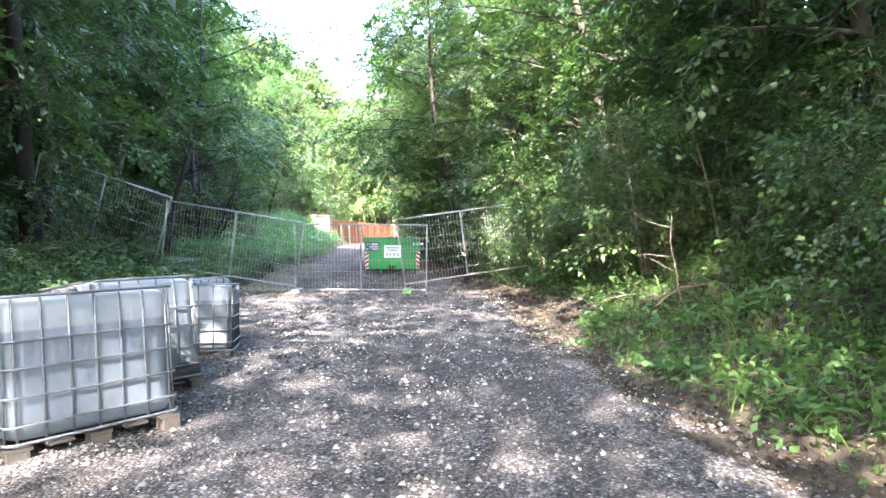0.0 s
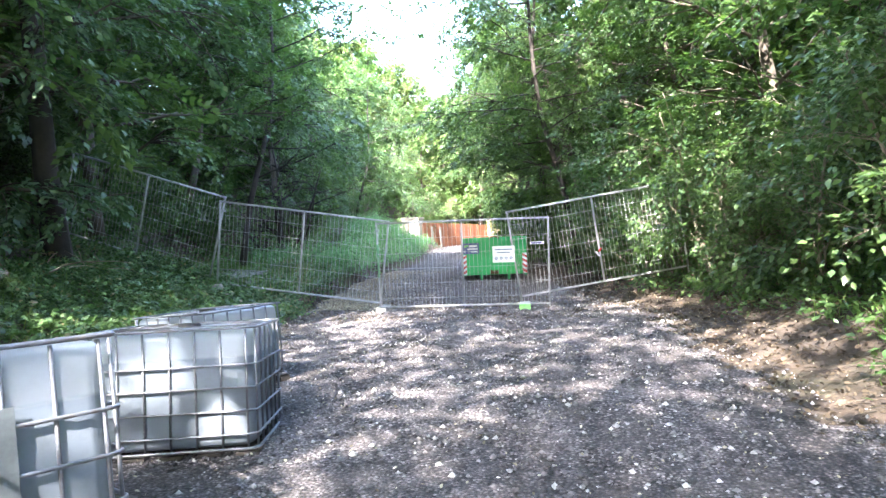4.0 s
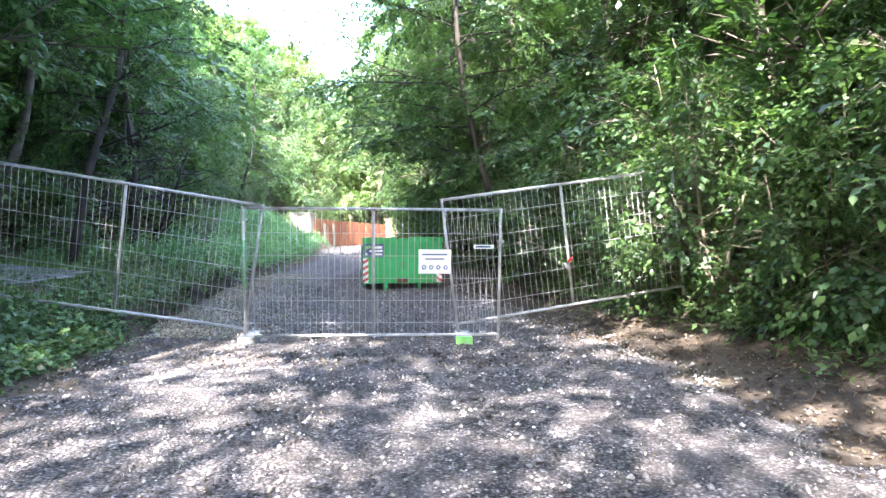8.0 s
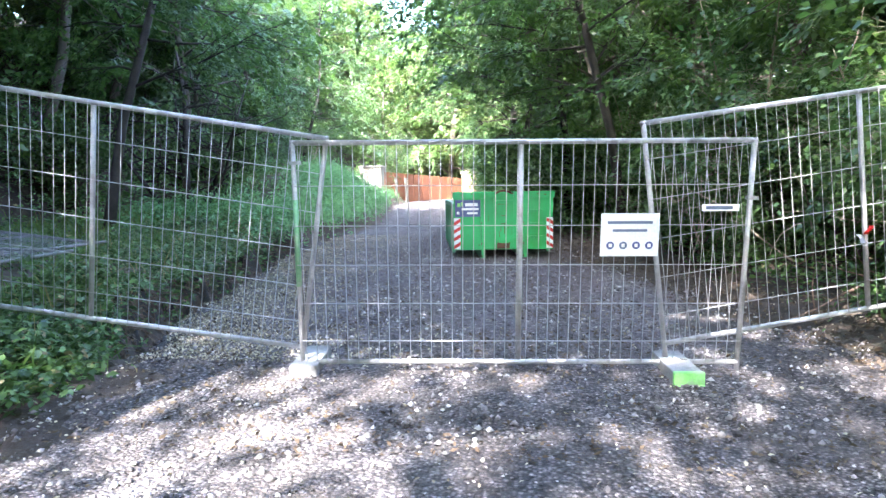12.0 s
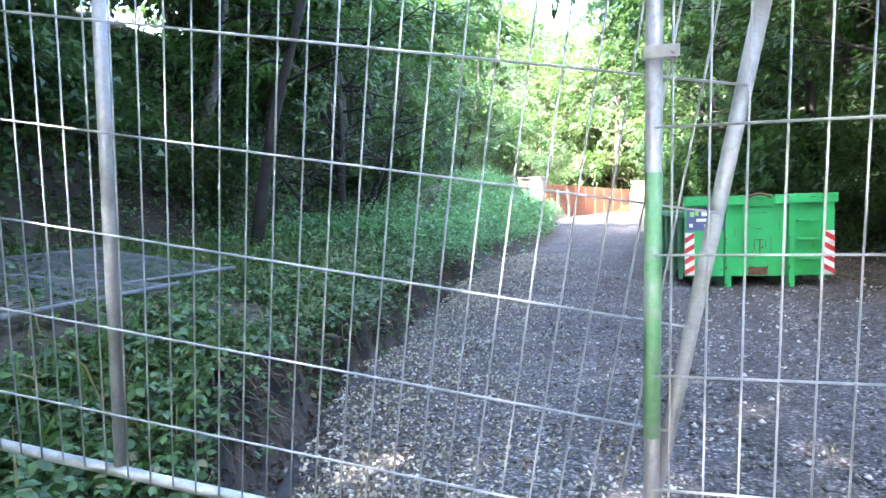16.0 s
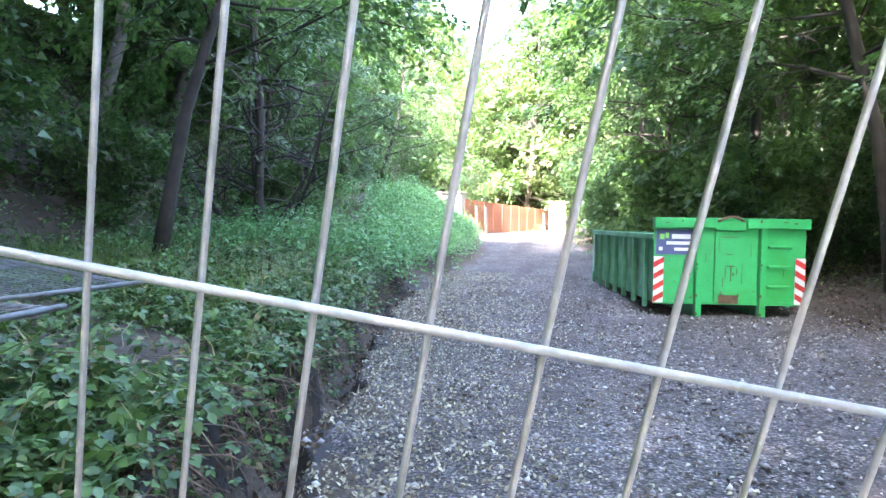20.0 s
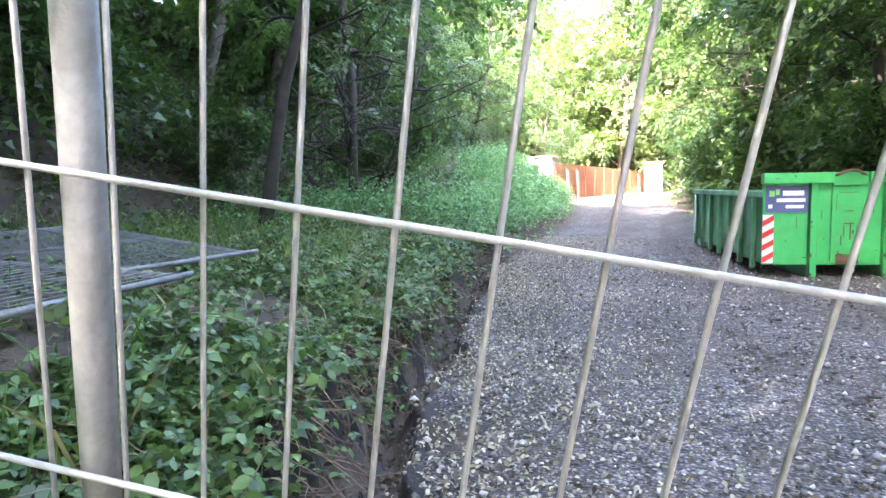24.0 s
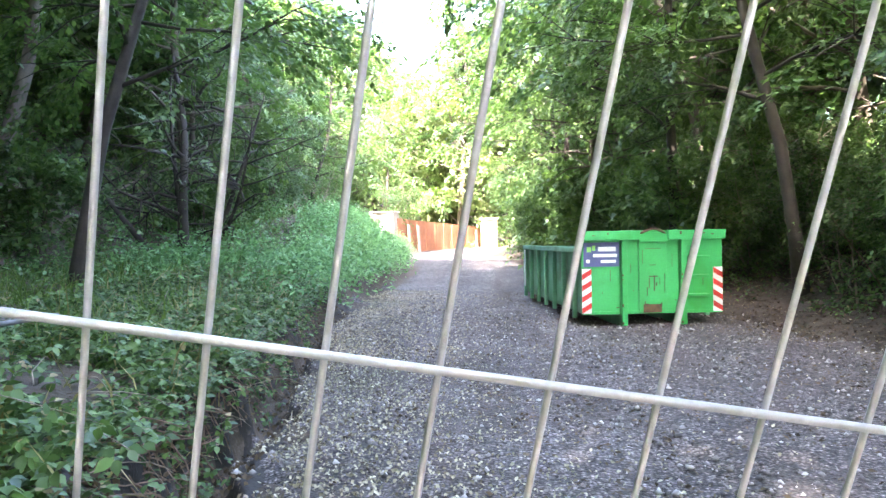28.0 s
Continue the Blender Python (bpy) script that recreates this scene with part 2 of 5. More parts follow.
# near-black earth: the shade inside the ditch is part of this colour
SHADED_SOIL = mottled("shaded_soil", (0.010, 0.008, 0.007), (0.034, 0.026, 0.020), 7.0, 50.0, 0.85, 0, 0.9)
SOIL, GRAVEL, STONE = ground_material(), gravel_material(), stone_material()

# ---- building helpers ----
def link(name, mesh, parent=None, mat=None, label="", at=None):
    ob = new(name, mesh)
    if mat and mesh and not mesh.materials:
        mesh.materials.append(mat)
    if parent:
        ob.parent = parent
    if at is not None:
        ob.matrix_basis = at
    if label:
        ob["label"] = label
    return ob


def mesh_of(name, bm, smooth=False):
    me = bpy.data.meshes.new(name)
    bmesh.ops.recalc_face_normals(bm, faces=bm.faces)
    bm.to_mesh(me)
    bm.free()
    if smooth:
        me.polygons.foreach_set("use_smooth", [True] * len(me.polygons))
    return me


def part(name, bm, mat, parent, label="", at=None, smooth=False):
    return link(name, mesh_of(name, bm, smooth), parent, mat, label, at)


def thing(name, label, category, group="", kind="", at=None):
    ob = new(name)
    ob.empty_display_size = 0.2
    if at is not None:
        ob.matrix_basis = at
    return tagged(ob, label, category, group, kind)


def box(bm, lo, hi, bevel=0.0):
    r = bmesh.ops.create_cube(bm, size=1.0)
    c = [(a + b) / 2 for a, b in zip(lo, hi)]
    s = [b - a for a, b in zip(lo, hi)]
    for v in r["verts"]:
        v.co = Vector([c[i] + v.co[i] * s[i] for i in range(3)])
    if bevel:
        es = list({e for v in r["verts"] for e in v.link_edges})
        bmesh.ops.bevel(bm, geom=es, offset=bevel, segments=2, affect="EDGES", profile=0.5)
    return bm


def boxes(*items, bevel=0.0):
    bm = bmesh.new()
    for lo, hi in items:
        box(bm, lo, hi, bevel)
    return bm


def tube(bm, pts, radii, sides=8, caps=True):
    """A tube along points; radii one number or one a point."""
    pts = [Vector(p) for p in pts]
    if not hasattr(radii, "__len__"):
        radii = [radii] * len(pts)
    rings = []
    ref = Vector((0.31, 0.17, 0.93))
    for i, p in enumerate(pts):
        d = (pts[min(i + 1, len(pts) - 1)] - pts[max(i - 1, 0)]).normalized()
        a = d.cross(ref)
        if a.length < 0.05:
            a = d.cross(Vector((1, 0, 0)))
        a.normalize()
        b = d.cross(a)
        rings.append([bm.verts.new(p + (a * math.cos(k * math.tau / sides) + b * math.sin(k * math.tau / sides)) * radii[i]) for k in range(sides)])
    for r0, r1 in zip(rings, rings[1:]):
        for k in range(sides):
            bm.faces.new((r0[k], r0[(k + 1) % sides], r1[(k + 1) % sides], r1[k]))
    if caps:
        bm.faces.new(rings[0][::-1])
        bm.faces.new(rings[-1])
    return bm


def tubes(*lines, sides=8):
    bm = bmesh.new()
    for pts, r in lines:
        tube(bm, pts, r, sides)
    return bm


def array_mesh(name, verts, faces, mat, smooth=False):
    """A mesh from numpy arrays; faces all of one length."""
    me = bpy.data.meshes.new(name)
    n, k = faces.shape
    me.vertices.add(len(verts))
    me.vertices.foreach_set("co", np.ascontiguousarray(verts, dtype=np.float32).ravel())
    me.loops.add(n * k)
    me.loops.foreach_set("vertex_index", np.ascontiguousarray(faces, dtype=np.int32).ravel())
    me.polygons.add(n)
    me.polygons.foreach_set("loop_start", np.arange(0, n * k, k, dtype=np.int32))
    if smooth:
        me.polygons.foreach_set("use_smooth", np.ones(n, dtype=bool))
    me.update(calc_edges=True)
    me.materials.append(mat)
    return me


# ---- lie of the land ----
def curve(y, *knots):
    ys, vs = zip(*knots)
    return np.interp(y, ys, vs)


def lane_left(y):
    return curve(y, (-60, -3.5), (0, -4.2), (8, -4.8), (14.5, -5.6), (17.5, -6.0), (20, -7.0), (22.7, -7.6), (27.4, -8.6), (32, -9.0), (36, -8.95), (40, -9.3), (46, -10.3), (52, -11.5), (70, -12.0), (120, -4.0))


def lane_right(y):
    return curve(y, (-60, 4.5), (0, 3.2), (5, 2.5), (8.1, 1.85), (10.4, 1.4), (14.8, 1.05), (18, 0.4), (26, -1.2), (33, -2.8), (44, -5.5), (52, -7.0), (70, -7.0), (120, 1.0))


def lane_height(y):
    return curve(y, (-60, 2.0), (-10, 0.25), (0, -0.06), (6, -0.16), (12, -0.21), (18, -0.22), (22, -0.36), (28, -0.34), (34, -0.28), (44, 0.1), (55, 0.32), (120, 1.0))


def smooth(a, b, x):
    t = np.clip((x - a) / (b - a), 0, 1)
    return t * t * (3 - 2 * t)


def wave(x, y, s, seed=0.0):
    return (np.sin(x * 1.7 / s + 1.3 * np.sin(y * 1.1 / s + seed)) + np.sin(y * 1.9 / s + 1.7 * np.sin(x * 0.9 / s + seed * 2.1))) * 0.5


def land(x, y):
    """Height of the ground."""
    x, y = np.asarray(x, float), np.asarray(y, float)
    dl, dr = lane_left(y) - x, x - lane_right(y)
    beyond = smooth(17.6, 19.2, y)
    dl = dl + beyond * (0.10 * wave(0 * x, y, 0.55, 1.0) + 0.05 * wave(0 * x, y, 0.17, 3.0))
    z = lane_height(y) + 0.015 * wave(x, y, 0.9)
    # bank before the fence, then a ditch with a flat terrace behind it
    near = np.interp(dl, [0, 0.6, 2, 4, 7, 14, 40, 300], [0, 0.08, 0.55, 1.25, 2.2, 5.0, 14.0, 26.0])
    far = np.interp(dl, [0, 0.06, 0.20, 0.37, 0.50, 1.05, 3, 6.2, 9, 14, 40, 300], [0, -0.24, -0.38, -0.26, 0.34, 0.56, 0.78, 0.95, 3.4, 7.8, 18.0, 30.0])
    far = np.where((dl < 0.5) & (far < 0.34), far + (0.30 * smooth(0.05, 0.5, dl) - np.minimum(far, 0)) * smooth(26.0, 30.0, y), far)
    left = near * (1 - beyond) + far * beyond
    right = np.interp(dr, [0, 0.8, 2, 4, 8, 16, 40, 300], [0, 0.16, 0.62, 1.5, 3.2, 6.0, 14.0, 26.0])
    z = z + np.where(dl > 0, left, 0) + np.where(dr > 0, right, 0)
    z = z + 1.45 * np.exp(-((x + 13.2) / 2.6) ** 2 - ((y - 42) / 6.5) ** 2) * smooth(0.2, 2.4, dl)
    out = np.clip(np.maximum(dl, dr), 0, None)
    return z + smooth(0.4, 3, out) * (0.07 * wave(x, y, 0.8, 1.0) + 0.16 * wave(x, y, 2.7, 2.0))


def spaced(knots):
    return np.concatenate([np.arange(a, b, s) for a, b, s in knots] + [[knots[-1][1]]])


def ground_sheet():
    xs = spaced([(-400, -60, 20), (-60, -16, 2), (-16, -10, 0.4), (-10, 4, 0.1), (4, 12, 0.4), (12, 60, 2), (60, 400, 20)])
    ys = spaced([(-300, -20, 20), (-20, 0, 1), (0, 30, 0.2), (30, 60, 0.6), (60, 120, 3), (120, 500, 20)])
    X, Y = np.meshgrid(xs, ys)
    Z = land(X, Y)
    nx, ny = len(xs), len(ys)
    i = np.arange(nx * ny).reshape(ny, nx)
    faces = np.stack([i[:-1, :-1], i[:-1, 1:], i[1:, 1:], i[1:, :-1]], -1).reshape(-1, 4)
    me = array_mesh("ground", np.stack([X, Y, Z], -1).reshape(-1, 3), faces, SOIL, True)
    tagged(link("ground", me), "dark woodland soil with leaf litter and green patches", "ground", kind="structure")


def lane_sheet():
    ys = spaced([(-40, 0, 0.5), (0, 30, 0.1), (30, 90, 0.5)])
    us = np.linspace(-0.04, 1.04, 70)
    U, Y = np.meshgrid(us, ys)
    L, R = lane_left(Y), lane_right(Y)
    X = L + (R - L) * U
    edge = np.minimum(X - L, R - X)
    ragged = edge + 0.22 * wave(X, Y, 0.35, 3.0) + 0.12 * wave(X, Y, 0.13, 5.0)
    Z = land(X, Y) + 0.055 * smooth(0.0, 0.35, ragged) - 0.02 + 0.008 * wave(X, Y, 0.4, 4.0)
    rut = 0.03 * (np.exp(-((U - 0.38) / 0.05) ** 2) + np.exp(-((U - 0.62) / 0.05) ** 2))
    Z = Z - rut * smooth(0.2, 0.8, edge) * 0.4
    ny, nx = U.shape
    i = np.arange(nx * ny).reshape(ny, nx)
    faces = np.stack([i[:-1, :-1], i[:-1, 1:], i[1:, 1:], i[1:, :-1]], -1).reshape(-1, 4)
    me = array_mesh("road", np.stack([X, Y, Z], -1).reshape(-1, 3), faces, GRAVEL, True)
    tagged(link("road", me), "grey gravel lane with dark earthy patches", "lane", kind="structure")


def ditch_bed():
    """Dark earth sheet over ditch and bank, with their shade put into the colour."""
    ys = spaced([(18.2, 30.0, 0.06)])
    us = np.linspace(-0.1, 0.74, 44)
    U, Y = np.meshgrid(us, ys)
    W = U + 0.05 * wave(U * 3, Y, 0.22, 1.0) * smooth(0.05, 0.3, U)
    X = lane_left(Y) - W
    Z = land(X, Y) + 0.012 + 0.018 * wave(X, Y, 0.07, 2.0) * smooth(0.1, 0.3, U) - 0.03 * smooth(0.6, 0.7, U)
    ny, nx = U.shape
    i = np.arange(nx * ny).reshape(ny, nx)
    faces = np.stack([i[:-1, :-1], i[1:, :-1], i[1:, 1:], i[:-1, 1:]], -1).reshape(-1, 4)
    me = array_mesh("ditch", np.stack([X, Y, Z], -1).reshape(-1, 3), faces, SHADED_SOIL, True)
    tagged(link("ditch", me), "narrow ditch of black earth with shade in its colour", "ditch", kind="structure")


ground_sheet()
lane_sheet()
ditch_bed()

# ---- fence panels ----
PANEL_W, PANEL_H = 3.45, 1.73
CROSS = [0.235 + 0.3066 * k for k in range(5)]


def panel_at(corner, along, up):
    """Pose of a panel: its lower left corner, the way along its foot and the way up."""
    u = Vector(along).normalized()
    w = Vector(up).cross(u).normalized()
    v = u.cross(w)
    m = Matrix((u, w, v)).transposed().to_4x4()
    m.translation = corner
    return m


def fence_panel(label, step, m, drop=0.0, steel=GALV, wires=WIRE):
    ob = thing("mesh_fence", label, "fence", "temporary mesh fences", at=m)
    r = 0.02
    for name, pts in (("top_rail", [(-r, 0, PANEL_H), (PANEL_W + r, 0, PANEL_H)]), ("bottom_rail", [(0, 0, 0), (PANEL_W, 0, 0)])):
        part(name, tubes((pts, r), sides=10), steel, ob, smooth=True)
    for x in (0, PANEL_W):
        part("post", tubes(([(x, 0, -0.14), (x, 0, PANEL_H + 0.02)], r), sides=12), steel, ob, smooth=True)
    part("middle_post", tubes(([(PANEL_W / 2, 0.012, 0), (PANEL_W / 2, 0.012, PANEL_H)], 0.0195), sides=12), steel, ob, smooth=True)
    wire = mesh_of("upright_wire", tubes(([(0, 0, 0.0), (0.0008, 0.0, 0.9), (0, 0, PANEL_H)], 0.0029), sides=6), True)
    n = round(PANEL_W / step)
    for k in range(1, n):
        link("upright_wire", wire, ob, wires, at=Matrix.Translation(((k - 0.512) * step, -0.021, 0)))
    cross = mesh_of("cross_wire", tubes(([(0.0, 0, 0), (PANEL_W, 0, 0)], 0.0036), sides=6), True)
    for z in CROSS:
        link("cross_wire", cross, ob, wires, at=Matrix.Translation((0, -0.0275, z - drop)))
    return ob


STEP = 0.0828
gate_m = panel_at((-4.566, 17.60, -0.10), (3.43, 0.41, -0.03), (0.0, -0.095, 1))
gate = fence_panel("galvanised mesh fence panel across the lane with a notice", STEP, gate_m, 0.055)
v1 = Vector((0.194, -0.1568, 0.9684)).normalized()
u1 = Vector((0.9685, 0.1876, -0.1637)).normalized()
left_m = panel_at(Vector((-6.125, 17.305, 1.0805)) - v1 * CROSS[2] - u1 * PANEL_W / 2, u1, v1)
fence_panel("galvanised mesh fence panel leaning over the ditch edge", STEP, left_m)
u2 = Vector((0.942, 0.096, -0.32)).normalized()
v2 = Vector((0.31, -0.12, 0.94)).normalized()
bank_m = panel_at(Vector((-7.62, 16.97, 2.31)) - v2 * PANEL_H - u2 * PANEL_W, u2, v2)
fence_panel("galvanised mesh fence panel climbing the wooded bank", STEP, bank_m)
right_m = panel_at((-1.708, 17.95, 0.02), (3.19, 0.72, 0.45), (-0.095, -0.12, 1.75))
fence_panel("galvanised mesh fence panel running up the bank", STEP, right_m)


def lying(corner, along, across):
    u, w = Vector(along).normalized(), Vector(across).normalized()
    return fence_panel("galvanised mesh fence panel lying flat on grass", STEP, panel_at(corner, u, w), 0.0, DULL_STEEL, DULL_STEEL)


for corner, along, across in (((-8.45, 19.93, 0.558), (-0.990, -0.125, 0.055), (0.125, -0.992, 0.0)), ((-9.10, 21.40, 0.545), (-0.935, 0.353, 0.044), (-0.355, -0.934, -0.044))):
    lying(Vector(corner), Vector(along), Vector(across))


def fence_foot(at, yaw, painted):
    ob = thing("concrete_block", "grey concrete fence foot" + (" with lime green painted end" if painted else " holding two posts"), "concrete block", at=pose(*at, 0, 0, yaw))
    bm = bmesh.new()
    box(bm, (-0.11, -0.33, 0.05), (0.11, 0.33, 0.145), 0.012)
    for y0, y1 in ((-0.33, -0.2), (-0.07, 0.07), (0.2, 0.33)):
        box(bm, (-0.11, y0, 0.0), (0.11, y1, 0.06), 0.008)
    part("block", bm, CONCRETE, ob)
    for x in (-0.07, 0.07):
        part("socket_rim", tubes(([(x, 0.05, 0.14), (x, 0.05, 0.152)], 0.03), sides=12), CONCRETE, ob)
    if painted:
        bm = bmesh.new()
        box(bm, (-0.112, -0.338, 0.055), (0.112, -0.29, 0.149), 0.012)
        box(bm, (-0.112, -0.338, 0.0), (-0.06, -0.29, 0.058), 0.008)
        box(bm, (0.06, -0.338, 0.0), (0.112, -0.29, 0.058), 0.008)
        part("painted_end", bm, LIME_PAINT, ob, "lime green painted end")
    return ob


def couplers():
    """Bolted clips that hold the panels together and green paint on a post."""
    part("painted_band", tubes(([(0, 0, 0.62), (0, 0, 1.30)], 0.0215), sides=14), FADED_GREEN, gate, "flaking green paint on the post", smooth=True)
    for m, x, z in ((gate_m, 0.0, 1.58), (gate_m, PANEL_W, 1.30), (bank_m, PANEL_W, 1.45)):
        ob = thing("panel_clip", "galvanised bolted clip holding fence posts", "clip", "panel clips", at=m @ Matrix.Translation((x, 0, z)))
        part("strap", boxes(((-0.026, -0.028, -0.014), (0.055, -0.022, 0.014)), ((-0.026, 0.022, -0.014), (0.055, 0.028, 0.014)), bevel=0.002), GALV, ob)
        part("bolt", tubes(([(0.04, -0.042, 0), (0.04, 0.042, 0)], 0.007), sides=8), GALV, ob)


couplers()
fence_foot((-4.56, 17.78, -0.24), 8, False)
fence_foot((-1.63, 17.86, -0.24), 4, True)

# ---- notices on the panel ----
def notice(name, label, x0, z0, w, h, rows):
    ob = thing(name, label, "sign", at=gate_m @ Matrix.Translation((x0, -0.036, z0)))
    part("board", boxes(((0, -0.003, 0), (w, 0.0, h)), bevel=0.001), WHITE, ob)
    for bx, bz, bw, bh in rows:
        part("print", boxes(((bx, -0.0045, bz), (bx + bw, -0.0035, bz + bh))), INK, ob)
    return ob


sign = notice("site_notice", "white plastic notice with faded grey print wired to mesh", 2.33, 0.86, 0.44, 0.33,
              [(0.05, 0.25, 0.34, 0.022), (0.09, 0.19, 0.26, 0.02)])
for k in range(4):
    bm = bmesh.new()
    bmesh.ops.create_cone(bm, cap_ends=True, segments=20, radius1=0.03, radius2=0.03, depth=0.0012, matrix=pose(0.075 + 0.098 * k, -0.0042, 0.085, 90))
    part("pictogram", bm, BLUE_PLATE if k != 1 else INK, sign)
    part("pictogram_figure", boxes(((0.063 + 0.098 * k, -0.0062, 0.072), (0.087 + 0.098 * k, -0.0052, 0.098)), bevel=0.004), WHITE, sign)
notice("name_strip", "narrow white plastic strip with blue print", 3.08, 1.205, 0.28, 0.052, [(0.03, 0.013, 0.2, 0.026)])

# ---- tanks in cages ----
def tank(label, at, pallet, plate, front, valve):
    """A caged plastic tank; front is the width of the side turned to the lane."""
    w, d, h = front, 2.2 - front, 0.98
    z0 = 0.15 if pallet else 0.0
    ob = thing("caged_tank", label, "liquid tank", "caged tanks beside the lane", at=at)
    rx, ry = w / 2 - 0.020, d / 2 - 0.020
    bm = bmesh.new()
    rings, nk = [], 64
    for z, s in ((0.03, 0.93), (0.06, 0.98), (0.10, 1.0), (0.30, 1.0), (0.33, 0.993), (0.55, 1.0), (0.58, 0.993), (0.80, 1.0), (0.91, 0.995), (0.95, 0.98), (0.972, 0.94), (0.985, 0.86), (0.992, 0.4)):
        ring = []
        for k in range(nk):
            a = k * math.tau / nk
            c, sn = math.cos(a), math.sin(a)
            e = 0.20
            x, y = math.copysign(abs(c) ** e, c), math.copysign(abs(sn) ** e, sn)
            rib = 1 - 0.010 * (math.cos(a * 28) > 0.35) * (0.12 < z < 0.84)
            ring.append(bm.verts.new((x * rx * s * rib, y * ry * s * rib, z0 + z)))
        rings.append(ring)
    for r0, r1 in zip(rings, rings[1:]):
        for k in range(nk):
            bm.faces.new((r0[k], r0[(k + 1) % nk], r1[(k + 1) % nk], r1[k]))
    bm.faces.new(rings[0][::-1])
    bm.faces.new(rings[-1])
    part("bottle", bm, TANK, ob, "milky translucent plastic bottle", smooth=True)
    bm = bmesh.new()
    for r, za, zb in ((0.085, 0.985, 1.015), (0.078, 1.015, 1.025)):
        bmesh.ops.create_cone(bm, cap_ends=True, segments=28, radius1=r, radius2=r * 0.97, depth=zb - za, matrix=pose(0, 0, z0 + (za + zb) / 2))
    part("lid", bm, BLACK_PLASTIC, ob, "black screw lid")

    def loop_pts(z, inset=0.0):
        pts, X, Y, c = [], w / 2 - inset, d / 2 - inset, 0.07
        for sx, sy, a0 in ((1, 1, 0), (-1, 1, 90), (-1, -1, 180), (1, -1, 270)):
            for k in range(4):
                a = radians(a0 + k * 30)
                pts.append((sx * (X - c) + c * math.cos(a), sy * (Y - c) + c * math.sin(a), z))
        return pts + pts[:1]

    for z in (0.015, 0.13, 0.32, 0.51, 0.695, 0.995):
        part("cage_ring", tubes((loop_pts(z0 + z), 0.0095 if 0.1 < z < 0.9 else 0.012), sides=6), CAGE, ob, smooth=True)
    nx, ny = round(w / 0.2), round(d / 0.2)
    spots = [(-w / 2 + 0.07 + (w - 0.14) * k / nx, s * (d / 2 - 0.014)) for k in range(nx + 1) for s in (-1, 1)]
    spots += [(s * (w / 2 - 0.014), -d / 2 + 0.07 + (d - 0.14) * k / ny) for k in range(ny + 1) for s in (-1, 1)]
    bar = mesh_of("cage_bar", tubes(([(0, 0, 0.02), (0, 0, 0.98)], 0.009), sides=6), True)
    for x, y in spots:
        link("cage_bar", bar, ob, CAGE, at=Matrix.Translation((x, y, z0)))
    for y in (-0.16, 0.16):
        part("top_bar", tubes(([(-w / 2, y, z0 + 0.995), (w / 2, y, z0 + 0.995)], 0.010), sides=6), CAGE, ob, smooth=True)
    if plate:
        part("info_plate", boxes(((-w / 2 + 0.17, -d / 2 - 0.014, z0 + 0.40), (-w / 2 + 0.62, -d / 2 - 0.010, z0 + 0.77)), bevel=0.001), PLATE, ob, "grey steel plate")
    if valve:
        bm = tubes(([(0, -d / 2 + 0.1, z0 + 0.09), (0, -d / 2 - 0.005, z0 + 0.09)], 0.035), ([(0, -d / 2 + 0.0, z0 + 0.09), (0, -d / 2 - 0.02, z0 + 0.09)], 0.045), sides=16)
        part("valve", bm, BLACK_PLASTIC, ob, "black outlet valve with cap")
        # black strip stands in for the shade in the recess under the bottle
        bm = boxes(((-w / 2 + 0.03, -d / 2 + 0.005, z0 + 0.02), (w / 2 - 0.03, -d / 2 + 0.03, z0 + 0.15)), bevel=0.004)
        part("recess_strip", bm, BLACK_PLASTIC, ob, "black strip for the shaded recess under bottle")
    if pallet:
        for y in (-d / 2 + 0.06, 0, d / 2 - 0.06):
            part("runner", boxes(((-w / 2, y - 0.06, 0.0), (w / 2, y + 0.06, 0.022)), bevel=0.003), DARK_WOOD, ob)
            for x in (-w / 2 + 0.07, 0, w / 2 - 0.07):
                part("pallet_block", boxes(((x - 0.07, y - 0.06, 0.022), (x + 0.07, y + 0.06, 0.115)), bevel=0.004), DARK_WOOD, ob)
        for k in range(5):
            x = -w / 2 + 0.08 + (w - 0.16) * k / 4
            part("deck_board", boxes(((x - 0.08, -d / 2, 0.115), (x + 0.08, d / 2, 0.137)), bevel=0.003), DARK_WOOD, ob)
    return ob


def tank_at(right, way, front, depth, z, tilt=0.0):
    """Pose from the lane-side right lower corner and the way along the lane side."""
    u = Vector((*way, 0)).normalized()
    back = Vector((-u.y, u.x, 0))
    c = Vector((*right, z)) - u * front / 2
    return pose(c.x, c.y, c.z, 0, 0, math.degrees(math.atan2(u.y, u.x))) @ pose(0, 0, 0, tilt) @ Matrix.Translation((0, depth / 2, 0))


tank("white plastic tank in a steel cage on a dark pallet", tank_at((-1.95, 5.85), (0.57, 0.82), 1.2, 1.0, -0.165, -5), True, False, 1.2, False)
tank("bluish plastic tank in a steel cage with grey plate and outlet", tank_at((-2.32, 7.12), (0.57, 0.82), 1.0, 1.2, -0.165, -7), True, True, 1.0, True)
tank("plastic tank in a steel cage standing low on gravel", tank_at((-2.78, 8.97), (0.96, 0.28), 1.2, 1.0, -0.25, -4) @ Matrix.Diagonal((1, 1, 0.86, 1)), True, False, 1.2, False)
tank("sunlit white plastic tank in a steel cage on pallet", tank_at((-3.66, 11.36), (0.31, 0.95), 1.0, 1.2, -0.21, -4) @ Matrix.Diagonal((1, 1, 0.77, 1)), True, False, 1.0, False)

